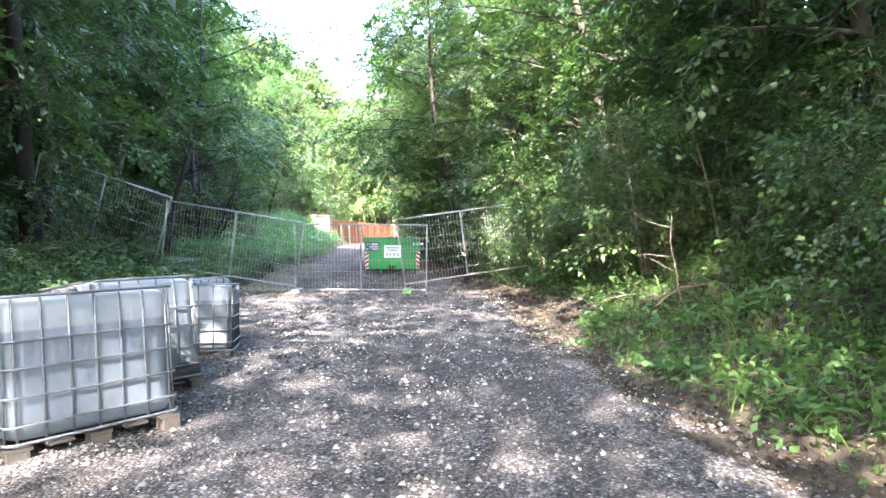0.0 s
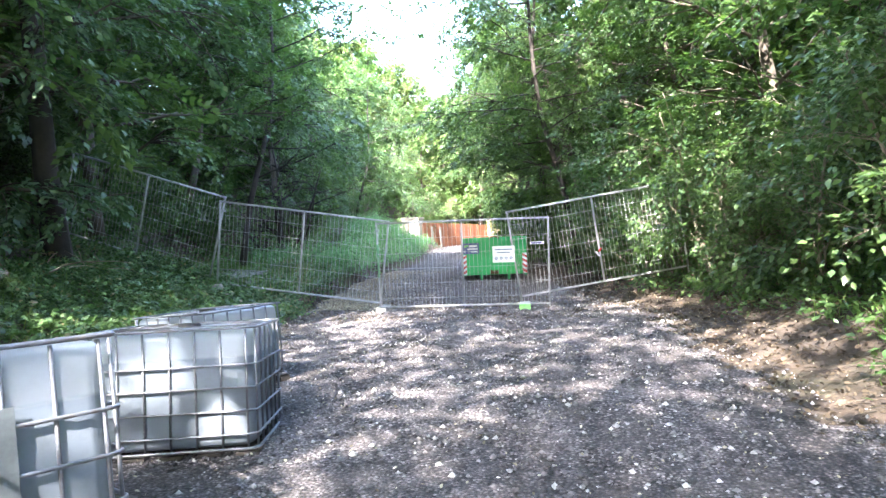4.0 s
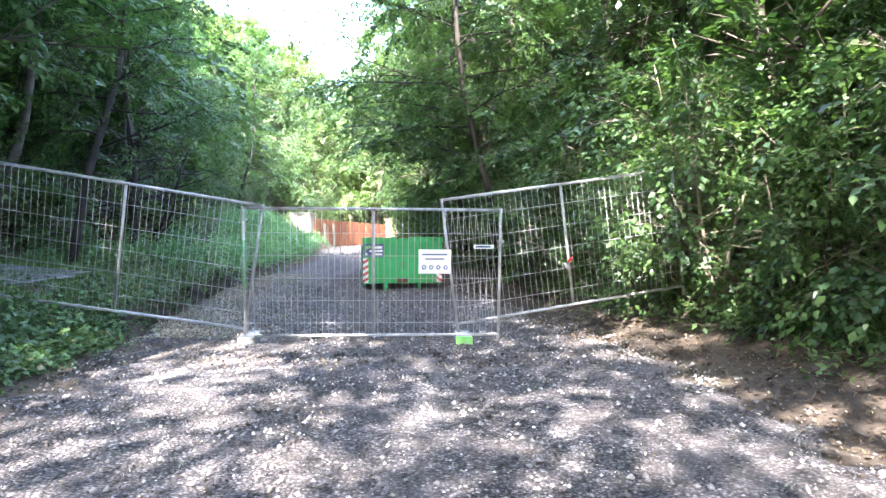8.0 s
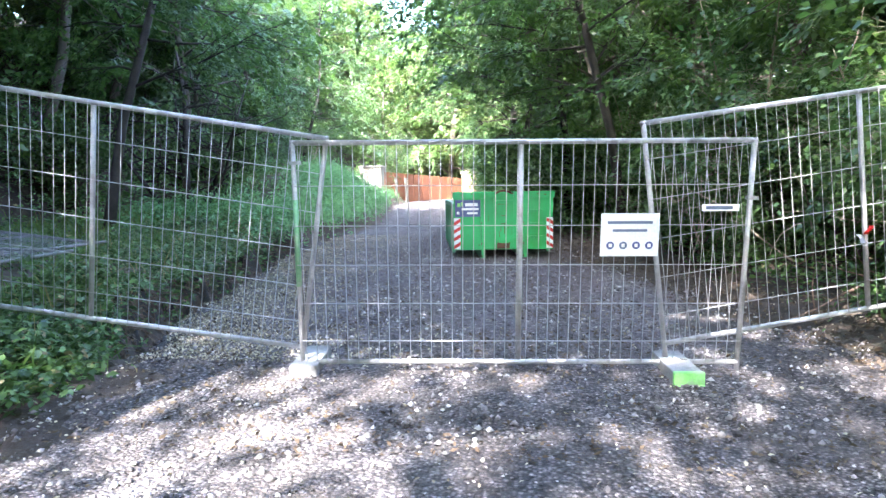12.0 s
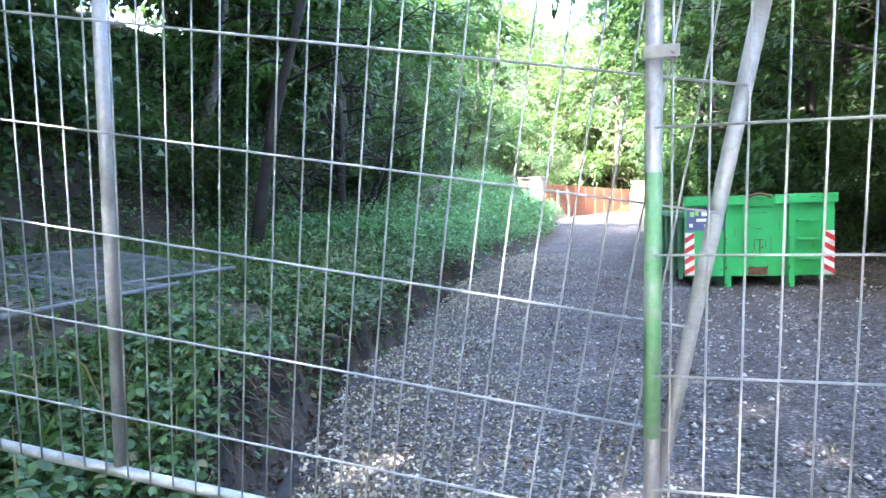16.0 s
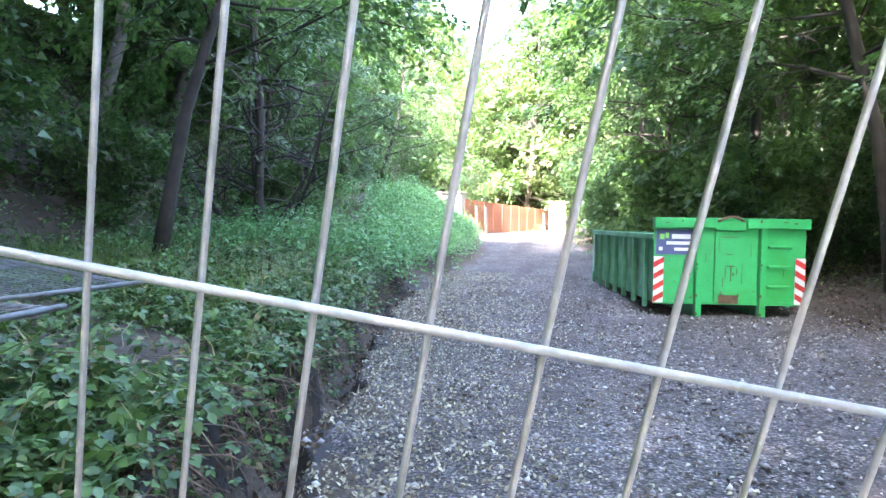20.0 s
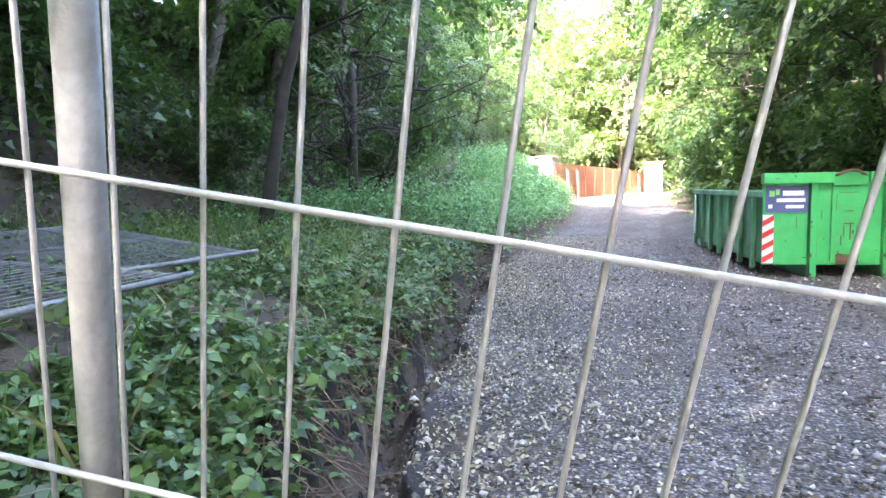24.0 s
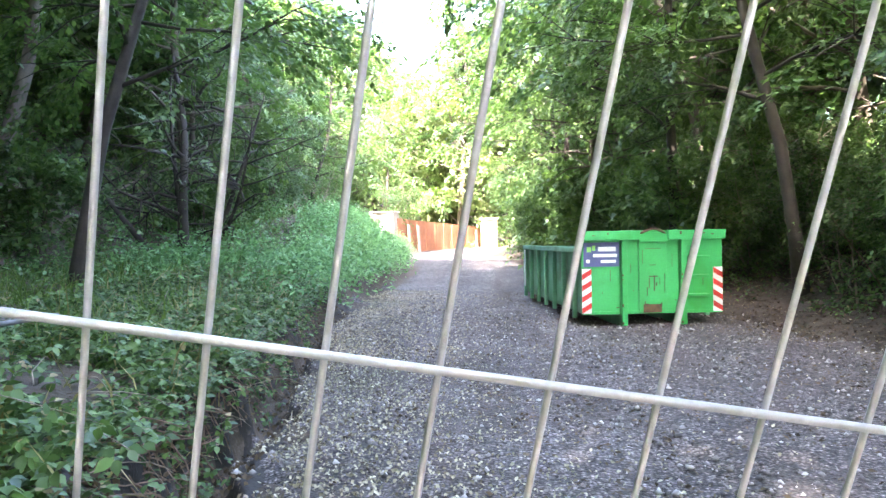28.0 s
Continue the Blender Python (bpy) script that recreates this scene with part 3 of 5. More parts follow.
# ---- roll-off container ----
def container():
    ob = thing("roll_off_container", "green steel roll-off skip with red and white warning stripes", "skip container", at=pose(-4.52, 27.1, -0.34, 0, 0, 9.8))
    W, L, H, S = 2.25, 5.05, 1.53, 1.26
    b0 = 0.24
    part("front_wall", boxes(((0, 0.10, b0), (W, 0.14, H)), bevel=0.004), GREEN_PAINT, ob)
    part("top_beam", boxes(((-0.02, 0.0, H - 0.15), (W * 0.40, 0.14, H)), ((W * 0.60, 0.0, H - 0.15), (W + 0.02, 0.14, H)), bevel=0.008), GREEN_PAINT, ob)
    part("hook_beam", boxes(((W * 0.40, 0.05, H - 0.19), (W * 0.60, 0.14, H - 0.03)), bevel=0.008), GREEN_PAINT, ob)
    bow = [(W / 2 - 0.2 + 0.4 * k / 8, 0.07 - 0.05 * math.sin(math.pi * k / 8), H - 0.05 + 0.07 * math.sin(math.pi * k / 8)) for k in range(9)]
    part("hook_bar", tubes((bow, 0.022), sides=8), RUST, ob, "rusty bent hook bar", smooth=True)
    for x in (W * 0.29, W * 0.71):
        part("post", boxes(((x - 0.045, 0.0, 0.05), (x + 0.045, 0.11, H - 0.15)), bevel=0.008), GREEN_PAINT, ob)
    part("centre_plate", boxes(((W * 0.40, 0.07, b0 + 0.02), (W * 0.60, 0.105, H - 0.2)), bevel=0.006), GREEN_PAINT, ob)
    part("lower_lip", boxes(((0.0, 0.092, b0 - 0.02), (W, 0.14, b0 + 0.03)), bevel=0.004), GREEN_PAINT, ob)
    for x0 in (W * 0.75, W * 0.33):
        for z in (0.48, 0.78, 1.08):
            if x0 > W / 2:
                part("ladder_rung", boxes(((x0, 0.04, z), (x0 + 0.34, 0.105, z + 0.045)), bevel=0.01), GREEN_PAINT, ob)
    part("rust_patch", boxes(((W * 0.43, 0.062, b0 + 0.0), (W * 0.56, 0.069, b0 + 0.13)), bevel=0.002), RUST, ob, "rusty scraped patch")
    for x, z, dx, dz in ((0.47, 0.62, 0.012, 0.16), (0.52, 0.66, 0.02, 0.05), (0.455, 0.5, 0.01, 0.14), (0.475, 0.98, 0.10, 0.012), (0.44, 1.24, 0.26, 0.008), (0.545, 0.68, 0.008, 0.1), (0.47, 0.80, 0.14, 0.016), (0.505, 0.58, 0.018, 0.24), (0.445, 0.36, 0.05, 0.02), (0.44, 0.30, 0.012, 0.12), (0.555, 0.34, 0.02, 0.05), (0.425, 1.0, 0.006, 0.22), (0.58, 0.55, 0.006, 0.3)):
        part("scrape", boxes(((W * x, 0.064, z), (W * x + dx, 0.0695, z + dz)), bevel=0.001), RUST, ob, "rusty scrape")
    for x, z, dx, dz in ((0.06, H - 0.08, 0.05, 0.012), (0.17, H - 0.06, 0.02, 0.03), (0.68, H - 0.07, 0.03, 0.05), (0.83, H - 0.06, 0.07, 0.014), (0.90, H - 0.08, 0.05, 0.02)):
        part("chip", boxes(((W * x, -0.003, z), (W * x + dx, 0.002, z + dz))), RUST, ob, "rusty chip")
    for x, z, dx, dz in ((0.20, 0.74, 0.008, 0.17), (0.14, 0.55, 0.012, 0.02), (0.345, 0.86, 0.007, 0.14), (0.36, 0.58, 0.02, 0.012), (0.64, 0.95, 0.006, 0.2), (0.66, 0.42, 0.03, 0.014), (0.86, 0.66, 0.006, 0.12), (0.24, 0.32, 0.05, 0.012)):
        part("scrape", boxes(((W * x, 0.096, z), (W * x + dx, 0.1005, z + dz)), bevel=0.001), RUST, ob, "dark rusty scrape")
    for x in (W * 0.29, W * 0.71):
        for z, dz in ((0.82, 0.03), (0.76, 0.015), (0.34, 0.05), (0.07, 0.04)):
            part("scrape", boxes(((x - 0.045, -0.004, z), (x - 0.02, 0.002, z + dz)), bevel=0.001), RUST, ob, "dark rusty scrape")
    plate = part("name_plate", boxes(((0.03, 0.086, H - 0.56), (0.60, 0.097, H - 0.18)), bevel=0.002), BLUE_PLATE, ob, "blue-violet plate with pale print")
    for lo, hi, m in (((0.26, H - 0.32), (0.54, H - 0.25), WHITE), ((0.18, H - 0.41), (0.56, H - 0.36), WHITE), ((0.30, H - 0.50), (0.54, H - 0.455), WHITE), ((0.07, H - 0.50), (0.125, H - 0.445), WHITE), ((0.08, H - 0.33), (0.15, H - 0.25), LIME_PAINT), ((0.165, H - 0.31), (0.215, H - 0.23), LIME_PAINT)):
        part("print_bar", boxes(((lo[0], 0.080, lo[1]), (hi[0], 0.0855, hi[1])), bevel=0.002), m, plate)
    for x in (0.0, W - 0.15):
        board = part("warning_board", boxes(((x, 0.085, b0 + 0.0), (x + 0.15, 0.097, b0 + 0.70)), bevel=0.002), WHITE, ob, "red and white striped board")
        up = 1 if x == 0 else -1
        for k in range(4):
            z = b0 + 0.175 * k
            bm = bmesh.new()
            za, zb = (z, z + 0.09) if up > 0 else (z + 0.09, z)
            q = [(x, za), (x + 0.15, zb), (x + 0.15, zb + 0.085), (x, za + 0.085)]
            f = [bm.verts.new((px, 0.0815, min(pz, b0 + 0.7))) for px, pz in q]
            g = [bm.verts.new((px, 0.0845, min(pz, b0 + 0.7))) for px, pz in q]
            bm.faces.new(f)
            bm.faces.new(g[::-1])
            for i in range(4):
                bm.faces.new((f[i], f[(i + 1) % 4], g[(i + 1) % 4], g[i]))
            part("red_stripe", bm, RED, board)
    for x, s in ((0.05, -1), (W - 0.05, 1)):
        lo, hi = sorted((x, x - s * 0.03))
        part("side_wall", boxes(((lo, 0.14, b0 - 0.02), (hi, L, S)), bevel=0.003), GREEN_SIDE, ob, "worn dark green side wall")
        lo, hi = sorted((x - s * 0.05, x + s * 0.07))
        part("side_rail", boxes(((lo, 0.12, S - 0.07), (hi, L + 0.02, S + 0.02)), bevel=0.01), GREEN_SIDE, ob)
        rib = boxes(((-0.035, -0.04, b0 - 0.12), (0.035, 0.04, S - 0.07)), bevel=0.008)
        rib = mesh_of("side_rib", rib)
        for k in range(7):
            link("side_rib", rib, ob, GREEN_SIDE, at=Matrix.Translation((x + s * 0.036, 0.6 + 0.72 * k, 0)))
    part("floor_plate", boxes(((0.05, 0.14, b0 - 0.02), (W - 0.05, L, b0 + 0.03))), GREEN_SIDE, ob)
    part("rear_door", boxes(((0.05, L, b0), (W - 0.05, L + 0.06, S)), bevel=0.006), GREEN_SIDE, ob)
    part("tarp_end", boxes(((-0.035, L - 0.35, b0 + 0.12), (-0.025, L - 0.25, S - 0.08)), bevel=0.003), WHITE, ob, "pale streaked rear post")
    for x in (W * 0.29, W * 0.71):
        part("skid", boxes(((x - 0.05, 0.06, 0.02), (x + 0.05, L, b0 - 0.02)), bevel=0.01), GREEN_SIDE, ob)
        part("roller", tubes(([(x - 0.09, L - 0.3, 0.09), (x + 0.09, L - 0.3, 0.09)], 0.09), sides=16), RUST, ob)
    return ob


container()

# ---- far end: piers and rusty wall ----
def far_walls():
    ob = thing("bridge_pier", "weathered pale concrete pier with white patch", "pier", at=pose(-13.4, 55.0, 0.0, 0, 0, -8))
    part("shaft", boxes(((-0.75, -0.5, 0.0), (0.75, 0.5, 2.75)), bevel=0.06), PALE_CONCRETE, ob)
    part("cap", boxes(((-0.80, -0.55, 2.75), (0.80, 0.55, 2.87)), bevel=0.03), PALE_CONCRETE, ob)
    part("white_patch", boxes(((-0.1, -0.512, 1.6), (0.6, -0.504, 2.6)), bevel=0.002), WHITE, ob, "white patch on the front")
    low = thing("retaining_wall", "low weathered concrete wall overgrown at foot", "wall", at=pose(-14.2, 55.2, 0.0, 0, 0, 8))
    part("shaft", boxes(((-4.0, -0.3, 0.0), (0.0, 0.3, 2.2)), bevel=0.05), PALE_CONCRETE, low)
    right = thing("bridge_pier", "sunlit ochre concrete pier beside the lane", "pier", at=pose(-7.3, 58.0, 0.0, 0, 0, 5))
    part("shaft", boxes(((-0.5, -0.5, 0.0), (0.5, 0.5, 2.3)), bevel=0.05), OCHRE, right)
    part("cap", boxes(((-0.58, -0.58, 2.3), (0.58, 0.58, 2.45)), bevel=0.03), OCHRE, right)
    wall = thing("sheet_wall", "rust-brown steel sheet wall along the lane", "wall", at=pose(0, 0, 0))
    n = 22
    for k in range(n):
        a, b = k / n, (k + 1) / n
        p = [Vector((-12.6 + 3.6 * t + 1.2 * t * t, 55.0 + 17.0 * t, 0)) for t in (a, b)]
        d = (p[1] - p[0])
        m = Matrix.Translation(p[0]) @ pose(0, 0, 0, 0, 0, math.degrees(math.atan2(d.y, d.x)))
        off = 0.022 if k % 2 else 0.0
        part("sheet", boxes(((0.01, off, 0.0), (d.length - 0.01, off + 0.06, 2.45 - 0.35 * a)), bevel=0.012), CORTEN, wall, at=m)

        if k in (1, 3, 17, 20):
            part("prop", boxes(((0.3, -0.12, 0.0), (0.62, -0.03, 2.2 - 0.35 * a)), bevel=0.02), PALE_CONCRETE, wall, "pale leaning slab", at=m @ pose(0, -0.25, 0, -6, 7, 0))


far_walls()

# ---- leaves ----
def leaf_mesh(b, d, up, L, wide, shape):
    """Vertices and faces of leaves at b, pointing along d, with their upper sides to up and lengths L."""
    n = len(b)
    s = np.cross(d, up)
    s /= np.linalg.norm(s, axis=1, keepdims=True) + 1e-9
    nrm = np.cross(s, d)
    L = L[:, None]
    Wd = L * wide * 0.5
    if shape == "coarse":
        v = np.stack([b - s * Wd, b + s * Wd, b + d * L], 1)
        return v.reshape(-1, 3), np.arange(n * 3).reshape(n, 3)
    if shape == "plain":
        v = np.stack([b, b + d * L * 0.42 + s * Wd + nrm * L * 0.08, b + d * L, b + d * L * 0.42 - s * Wd + nrm * L * 0.08], 1)
        f = np.arange(n * 4).reshape(n, 4)
        f = np.concatenate([f[:, [0, 1, 2]], f[:, [0, 2, 3]]])
        return v.reshape(-1, 3), f
    sag = nrm * L * 0.12
    rim = [b, b + d * L * 0.22 + s * Wd * 0.85 + nrm * L * 0.05, b + d * L * 0.55 + s * Wd * 0.9 + nrm * L * 0.04, b + d * L - sag,
           b + d * L * 0.55 - s * Wd * 0.9 + nrm * L * 0.04, b + d * L * 0.22 - s * Wd * 0.85 + nrm * L * 0.05, b + d * L * 0.5 - nrm * L * 0.03]
    v = np.stack(rim, 1)
    i = np.arange(n) * 7
    tri = [(0, 1, 6), (1, 2, 6), (2, 3, 6), (3, 4, 6), (4, 5, 6), (5, 0, 6)]
    f = np.concatenate([np.stack([i + a, i + c, i + e], 1) for a, c, e in tri])
    return v.reshape(-1, 3), f


def unit(v):
    return v / (np.linalg.norm(v, axis=-1, keepdims=True) + 1e-9)


def leaf_arrays(rng, pts, outward, size, droop=0.35, flat=0.55, wide=0.5, fine=False, level=1.0, coarse=False):
    """One leaf at each point, turned by chance; outward is the way it tends to point."""
    n = len(pts)
    d = outward + rng.normal(0, 0.7, (n, 3))
    d[:, 2] = d[:, 2] * level - droop
    up = rng.normal(0, flat, (n, 3)) + np.array([0, 0, 1.0])
    return leaf_mesh(pts, unit(d), up, size * rng.uniform(0.6, 1.35, n), wide, "coarse" if coarse else "fine" if fine else "plain")


def spray_arrays(rng, P, D, size, per, length, droop, wide=0.62, shape="plain"):
    """Flat leafy twigs: at each point a twig along D with leaves to both sides and one at the tip."""
    n = len(P)
    z = np.array([0, 0, 1.0])
    axis = D * np.array([1, 1, 0.55]) + rng.normal(0, 0.38, (n, 3)) - z * droop
    axis = unit(axis)[:, None]
    up = (z + rng.normal(0, 0.28, (n, 3)))[:, None]
    side = unit(np.cross(axis, up))
    t = ((np.arange(per) + 0.6) / per)[None, :, None]
    turn = np.where(np.arange(per) % 2, 1.0, -1.0)[None, :, None]
    ln = (length * rng.uniform(0.5, 1.3, n))[:, None, None]
    b = P[:, None] + axis * ln * t - z * 0.22 * ln * t * t + rng.normal(0, 0.035, (n, per, 3)) + side * turn * rng.uniform(0, 0.22, (n, per, 1)) * ln * (1 - 0.6 * t)
    d = unit(axis * (0.55 + 0.5 * t) + side * turn * (0.9 - 0.5 * t) - z * 0.3 + rng.normal(0, 0.24, (n, per, 3)))
    u = up + rng.normal(0, 0.34, (n, per, 3))
    L = (size * rng.uniform(0.6, 1.3, (n, per))).ravel()
    return leaf_mesh(b.reshape(-1, 3), d.reshape(-1, 3), u.reshape(-1, 3), L, wide, shape)


def limb_points(rng, start, way, length, bends=5, sag=0.0, wobble=0.16):
    pts, d, p = [Vector(start)], Vector(way).normalized(), Vector(start)
    for k in range(bends):
        d = (d + Vector(rng.normal(0, wobble, 3)) + Vector((0, 0, -sag))).normalized()
        p = p + d * (length / bends)
        pts.append(p.copy())
    return pts


def grow(name, seed, height, reach, leaves, size, mat, bark=BARK, low=0.25, stems=1, trunk_r=0.14, droop=0.3, bare=0.0, lean=0.0, coarse=False):
    """Meshes of a tree or shrub: wood and crown."""
    rng = np.random.default_rng(seed)
    bm = bmesh.new()
    anchors = []
    for s in range(stems):
        a = rng.uniform(0, math.tau)
        off = Vector((math.cos(a), math.sin(a), 0)) * (0.0 if stems == 1 else rng.uniform(0.05, 0.35) * reach * 0.3)
        tilt = rng.normal(0, 0.08, 2) if stems == 1 else np.array([math.cos(a), math.sin(a)]) * rng.uniform(0.1, 0.5)
        h = height * rng.uniform(0.86, 1.0) * 0.92
        trunk = limb_points(rng, off + Vector((0, 0, -0.3)), (tilt[0] + lean, tilt[1], 1), h, 9, 0.0, 0.06)
        r0 = trunk_r * (1.0 if stems == 1 else rng.uniform(0.35, 0.6))
        tube(bm, trunk, [r0 * (1.25 if i == 0 else 1) * (1 - 0.085 * i) for i in range(len(trunk))], 8)
        nl = int((26 if stems == 1 else 9))
        for k in range(nl):
            t = low + (1 - low) * (k + rng.uniform(0, 0.8)) / nl
            i = min(int(t * 9), 8)
            p = trunk[i].lerp(trunk[i + 1], t * 9 - i)
            a = k * 2.4 + rng.uniform(-0.5, 0.5)
            shape = math.sin(math.pi * min(1, max(0.08, (t - low) / (1 - low) * 0.8 + 0.2))) ** 0.7
            ln = reach * shape * rng.uniform(0.55, 1.1)
            rise = rng.uniform(0.05, 0.7)
            pts = limb_points(rng, p, (math.cos(a), math.sin(a), rise), ln, 5, 0.05)
            rl = max(0.008, r0 * 0.38 * (1 - 0.6 * t))
            tube(bm, pts, [rl * (1 - 0.17 * j) for j in range(6)], 5)
            anchors += [(pts[j].lerp(pts[j + 1], f), (pts[j + 1] - pts[j]).normalized(), 1.0) for j in range(1, 5) for f in (0.2, 0.7)]
            for q in range(4 if coarse else 8):
                j = rng.integers(1, 5)
                w = (pts[j] - pts[j - 1]).normalized() + Vector(rng.normal(0, 0.6, 3))
                tw = limb_points(rng, pts[j], w, ln * rng.uniform(0.25, 0.5), 3, 0.08)
                if not coarse:
                    tube(bm, tw, [rl * 0.4, rl * 0.3, rl * 0.2, rl * 0.12], 4)
                anchors += [(tw[j2], (tw[j2] - tw[j2 - 1]).normalized(), 1.3) for j2 in (1, 2, 3)]
    wood = mesh_of(name + "_wood", bm, True)
    wood.materials.append(bark)
    P = np.array([a[0] for a in anchors])
    D = np.array([a[1] for a in anchors])
    keep = rng.random(len(P)) > bare
    P, D = P[keep], D[keep]
    per = max(4, int(leaves / max(1, len(P))))
    if coarse:
        idx = np.repeat(np.arange(len(P)), per)
        spread = reach * 0.085 + 0.06
        pts = P[idx] + rng.normal(0, 1, (len(idx), 3)) * np.array([spread, spread, spread * 0.45])
        v, f = leaf_arrays(rng, pts, D[idx], size, droop, wide=0.8, coarse=True)
    else:
        v, f = spray_arrays(rng, P, D, size, per, reach * 0.13 + 0.22, droop)
    crown = array_mesh(name + "_crown", v, f, mat)
    return wood, crown


def plant(name, label, category, meshes, at, group=""):
    ob = thing(name, label, category, group, at=at)
    link("trunk" if name == "tree" else "wood", meshes[0], ob)
    link("crown", meshes[1], ob)
    return ob


TREES = [
    (grow("tree_a", 11, 12.0, 3.6, 17000, 0.135, LEAF_MID, low=0.12, bare=0.45), "tall broadleaf tree with dense green crown"),
    (grow("tree_b", 12, 11.0, 3.4, 16000, 0.13, LEAF_DARK, low=0.16, bare=0.45), "dark green broadleaf tree with wide crown"),
    (grow("tree_c", 13, 13.0, 3.8, 16000, 0.14, LEAF_LIGHT, low=0.12, bare=0.45), "tall light green tree with airy crown"),
    (grow("tree_d", 14, 10.0, 3.2, 15000, 0.13, LEAF_GREY, low=0.10, bare=0.4), "grey-green willow-like tree with low branches"),
]
BACK = [
    (grow("tree_s", 34, 12.0, 3.6, 6500, 0.24, LEAF_MID, low=0.12, coarse=True), "tall broadleaf tree deep in the wood"),
    (grow("tree_t", 35, 11.5, 3.6, 6500, 0.24, LEAF_DARK, low=0.16, coarse=True), "dark broadleaf tree deep in the wood"),
]
SHADY = [
    (grow("tree_e", 15, 12.0, 4.4, 14000, 0.15, LEAF_DARK, low=0.34, trunk_r=0.12, bare=0.2), "dark tree with high crown over a shaded bank"),
]
AIRY = [
    (grow("tree_g", 17, 12.0, 4.2, 12000, 0.13, LEAF_DARK, low=0.22, trunk_r=0.13, bare=0.6), "dark tree with gappy high crown and thin limbs"),
    (grow("tree_h", 18, 12.5, 4.0, 12000, 0.13, LEAF_MID, low=0.18, trunk_r=0.12, bare=0.6), "tall tree with loose gappy crown"),
]
# trees added for their shade and dapples, mostly out of view
TALL = [
    (grow("tree_i", 19, 13.0, 4.8, 8000, 0.25, LEAF_MID, BARK_DARK, low=0.50, trunk_r=0.12, coarse=True), "added tall tree with a high crown that casts shade"),
    (grow("tree_j", 20, 13.0, 4.8, 8000, 0.25, LEAF_DARK, BARK_DARK, low=0.52, trunk_r=0.12, coarse=True), "added tall dark tree with a spreading crown casting shade"),
]
LOOSE = [
    (grow("tree_r", 33, 13.0, 4.8, 4800, 0.2, LEAF_MID, low=0.50, trunk_r=0.12, bare=0.55, coarse=True), "added tall tree with a loose crown that dapples the lane"),
]
EDGE = [
    (grow("tree_l", 25, 11.5, 3.8, 17000, 0.125, LEAF_GREY, low=0.12, bare=0.45), "grey-green tree with loose low branches"),
    (grow("tree_m", 26, 12.0, 3.8, 17000, 0.13, LEAF_LIGHT, low=0.14, bare=0.5), "light green tree with loose clumped leaves"),
]
BIG = [
    (grow("tree_v", 39, 16.5, 4.8, 26000, 0.125, LEAF_DARK, low=0.10, trunk_r=0.15, bare=0.35), "large dark broadleaf tree leafy to the ground"),
    (grow("tree_w", 40, 16.0, 5.0, 26000, 0.13, LEAF_MID, low=0.12, trunk_r=0.15, bare=0.4), "large green broadleaf tree with layered boughs"),
]
OVER = [
    (grow("tree_u", 38, 17.0, 6.0, 25000, 0.125, LEAF_MID, BARK_DARK, low=0.28, trunk_r=0.13, bare=0.3), "leafy tree with a high crown reaching over the lane"),
]
FAR = [
    (grow("tree_p", 29, 12.0, 3.8, 9000, 0.20, LEAF_SUNLIT, low=0.10, bare=0.3, coarse=True), "sunlit yellow-green tree beyond the bend"),
    (grow("tree_q", 30, 11.0, 3.6, 9000, 0.19, LEAF_SUNLIT, low=0.08, bare=0.35, coarse=True), "pale yellow-green tree beyond the bend"),
]
SHRUBS = [
    (grow("shrub_a", 21, 3.6, 1.7, 6500, 0.095, LEAF_MID, BARK_PALE, 0.1, 4, 0.07, bare=0.4), "leafy green hazel shrub with pale stems"),
    (grow("shrub_b", 22, 3.0, 1.6, 6500, 0.085, LEAF_DARK, BARK, 0.1, 5, 0.06, bare=0.4), "dark green shrub with many thin stems"),
    (grow("shrub_c", 23, 4.4, 1.9, 6500, 0.105, LEAF_MID, BARK_PALE, 0.12, 4, 0.07, bare=0.4), "green shrub reaching towards the lane"),
]
BUSHES = [
    (grow("shrub_d", 36, 3.6, 1.8, 4000, 0.16, LEAF_DARK, BARK, 0.1, 4, 0.07, coarse=True), "dark green shrub in the shade of the wood"),
    (grow("shrub_e", 37, 3.4, 1.8, 4000, 0.16, LEAF_MID, BARK, 0.1, 4, 0.07, coarse=True), "green shrub at the edge of the wood"),
]


def left_limit(y):
    return float(curve(y, (-20, -9.0), (10, -9.4), (17, -10.8), (24, -12.2), (32, -13.4), (40, -15.0), (60, -20.5), (75, -19)))


def right_limit(y):
    return float(curve(y, (-20, 7.0), (2, 6.4), (8, 5.4), (18, 3.9), (27, 2.2), (36, -1.2), (42, -3.0), (50, -3.2), (62, -3.0), (75, -1)))


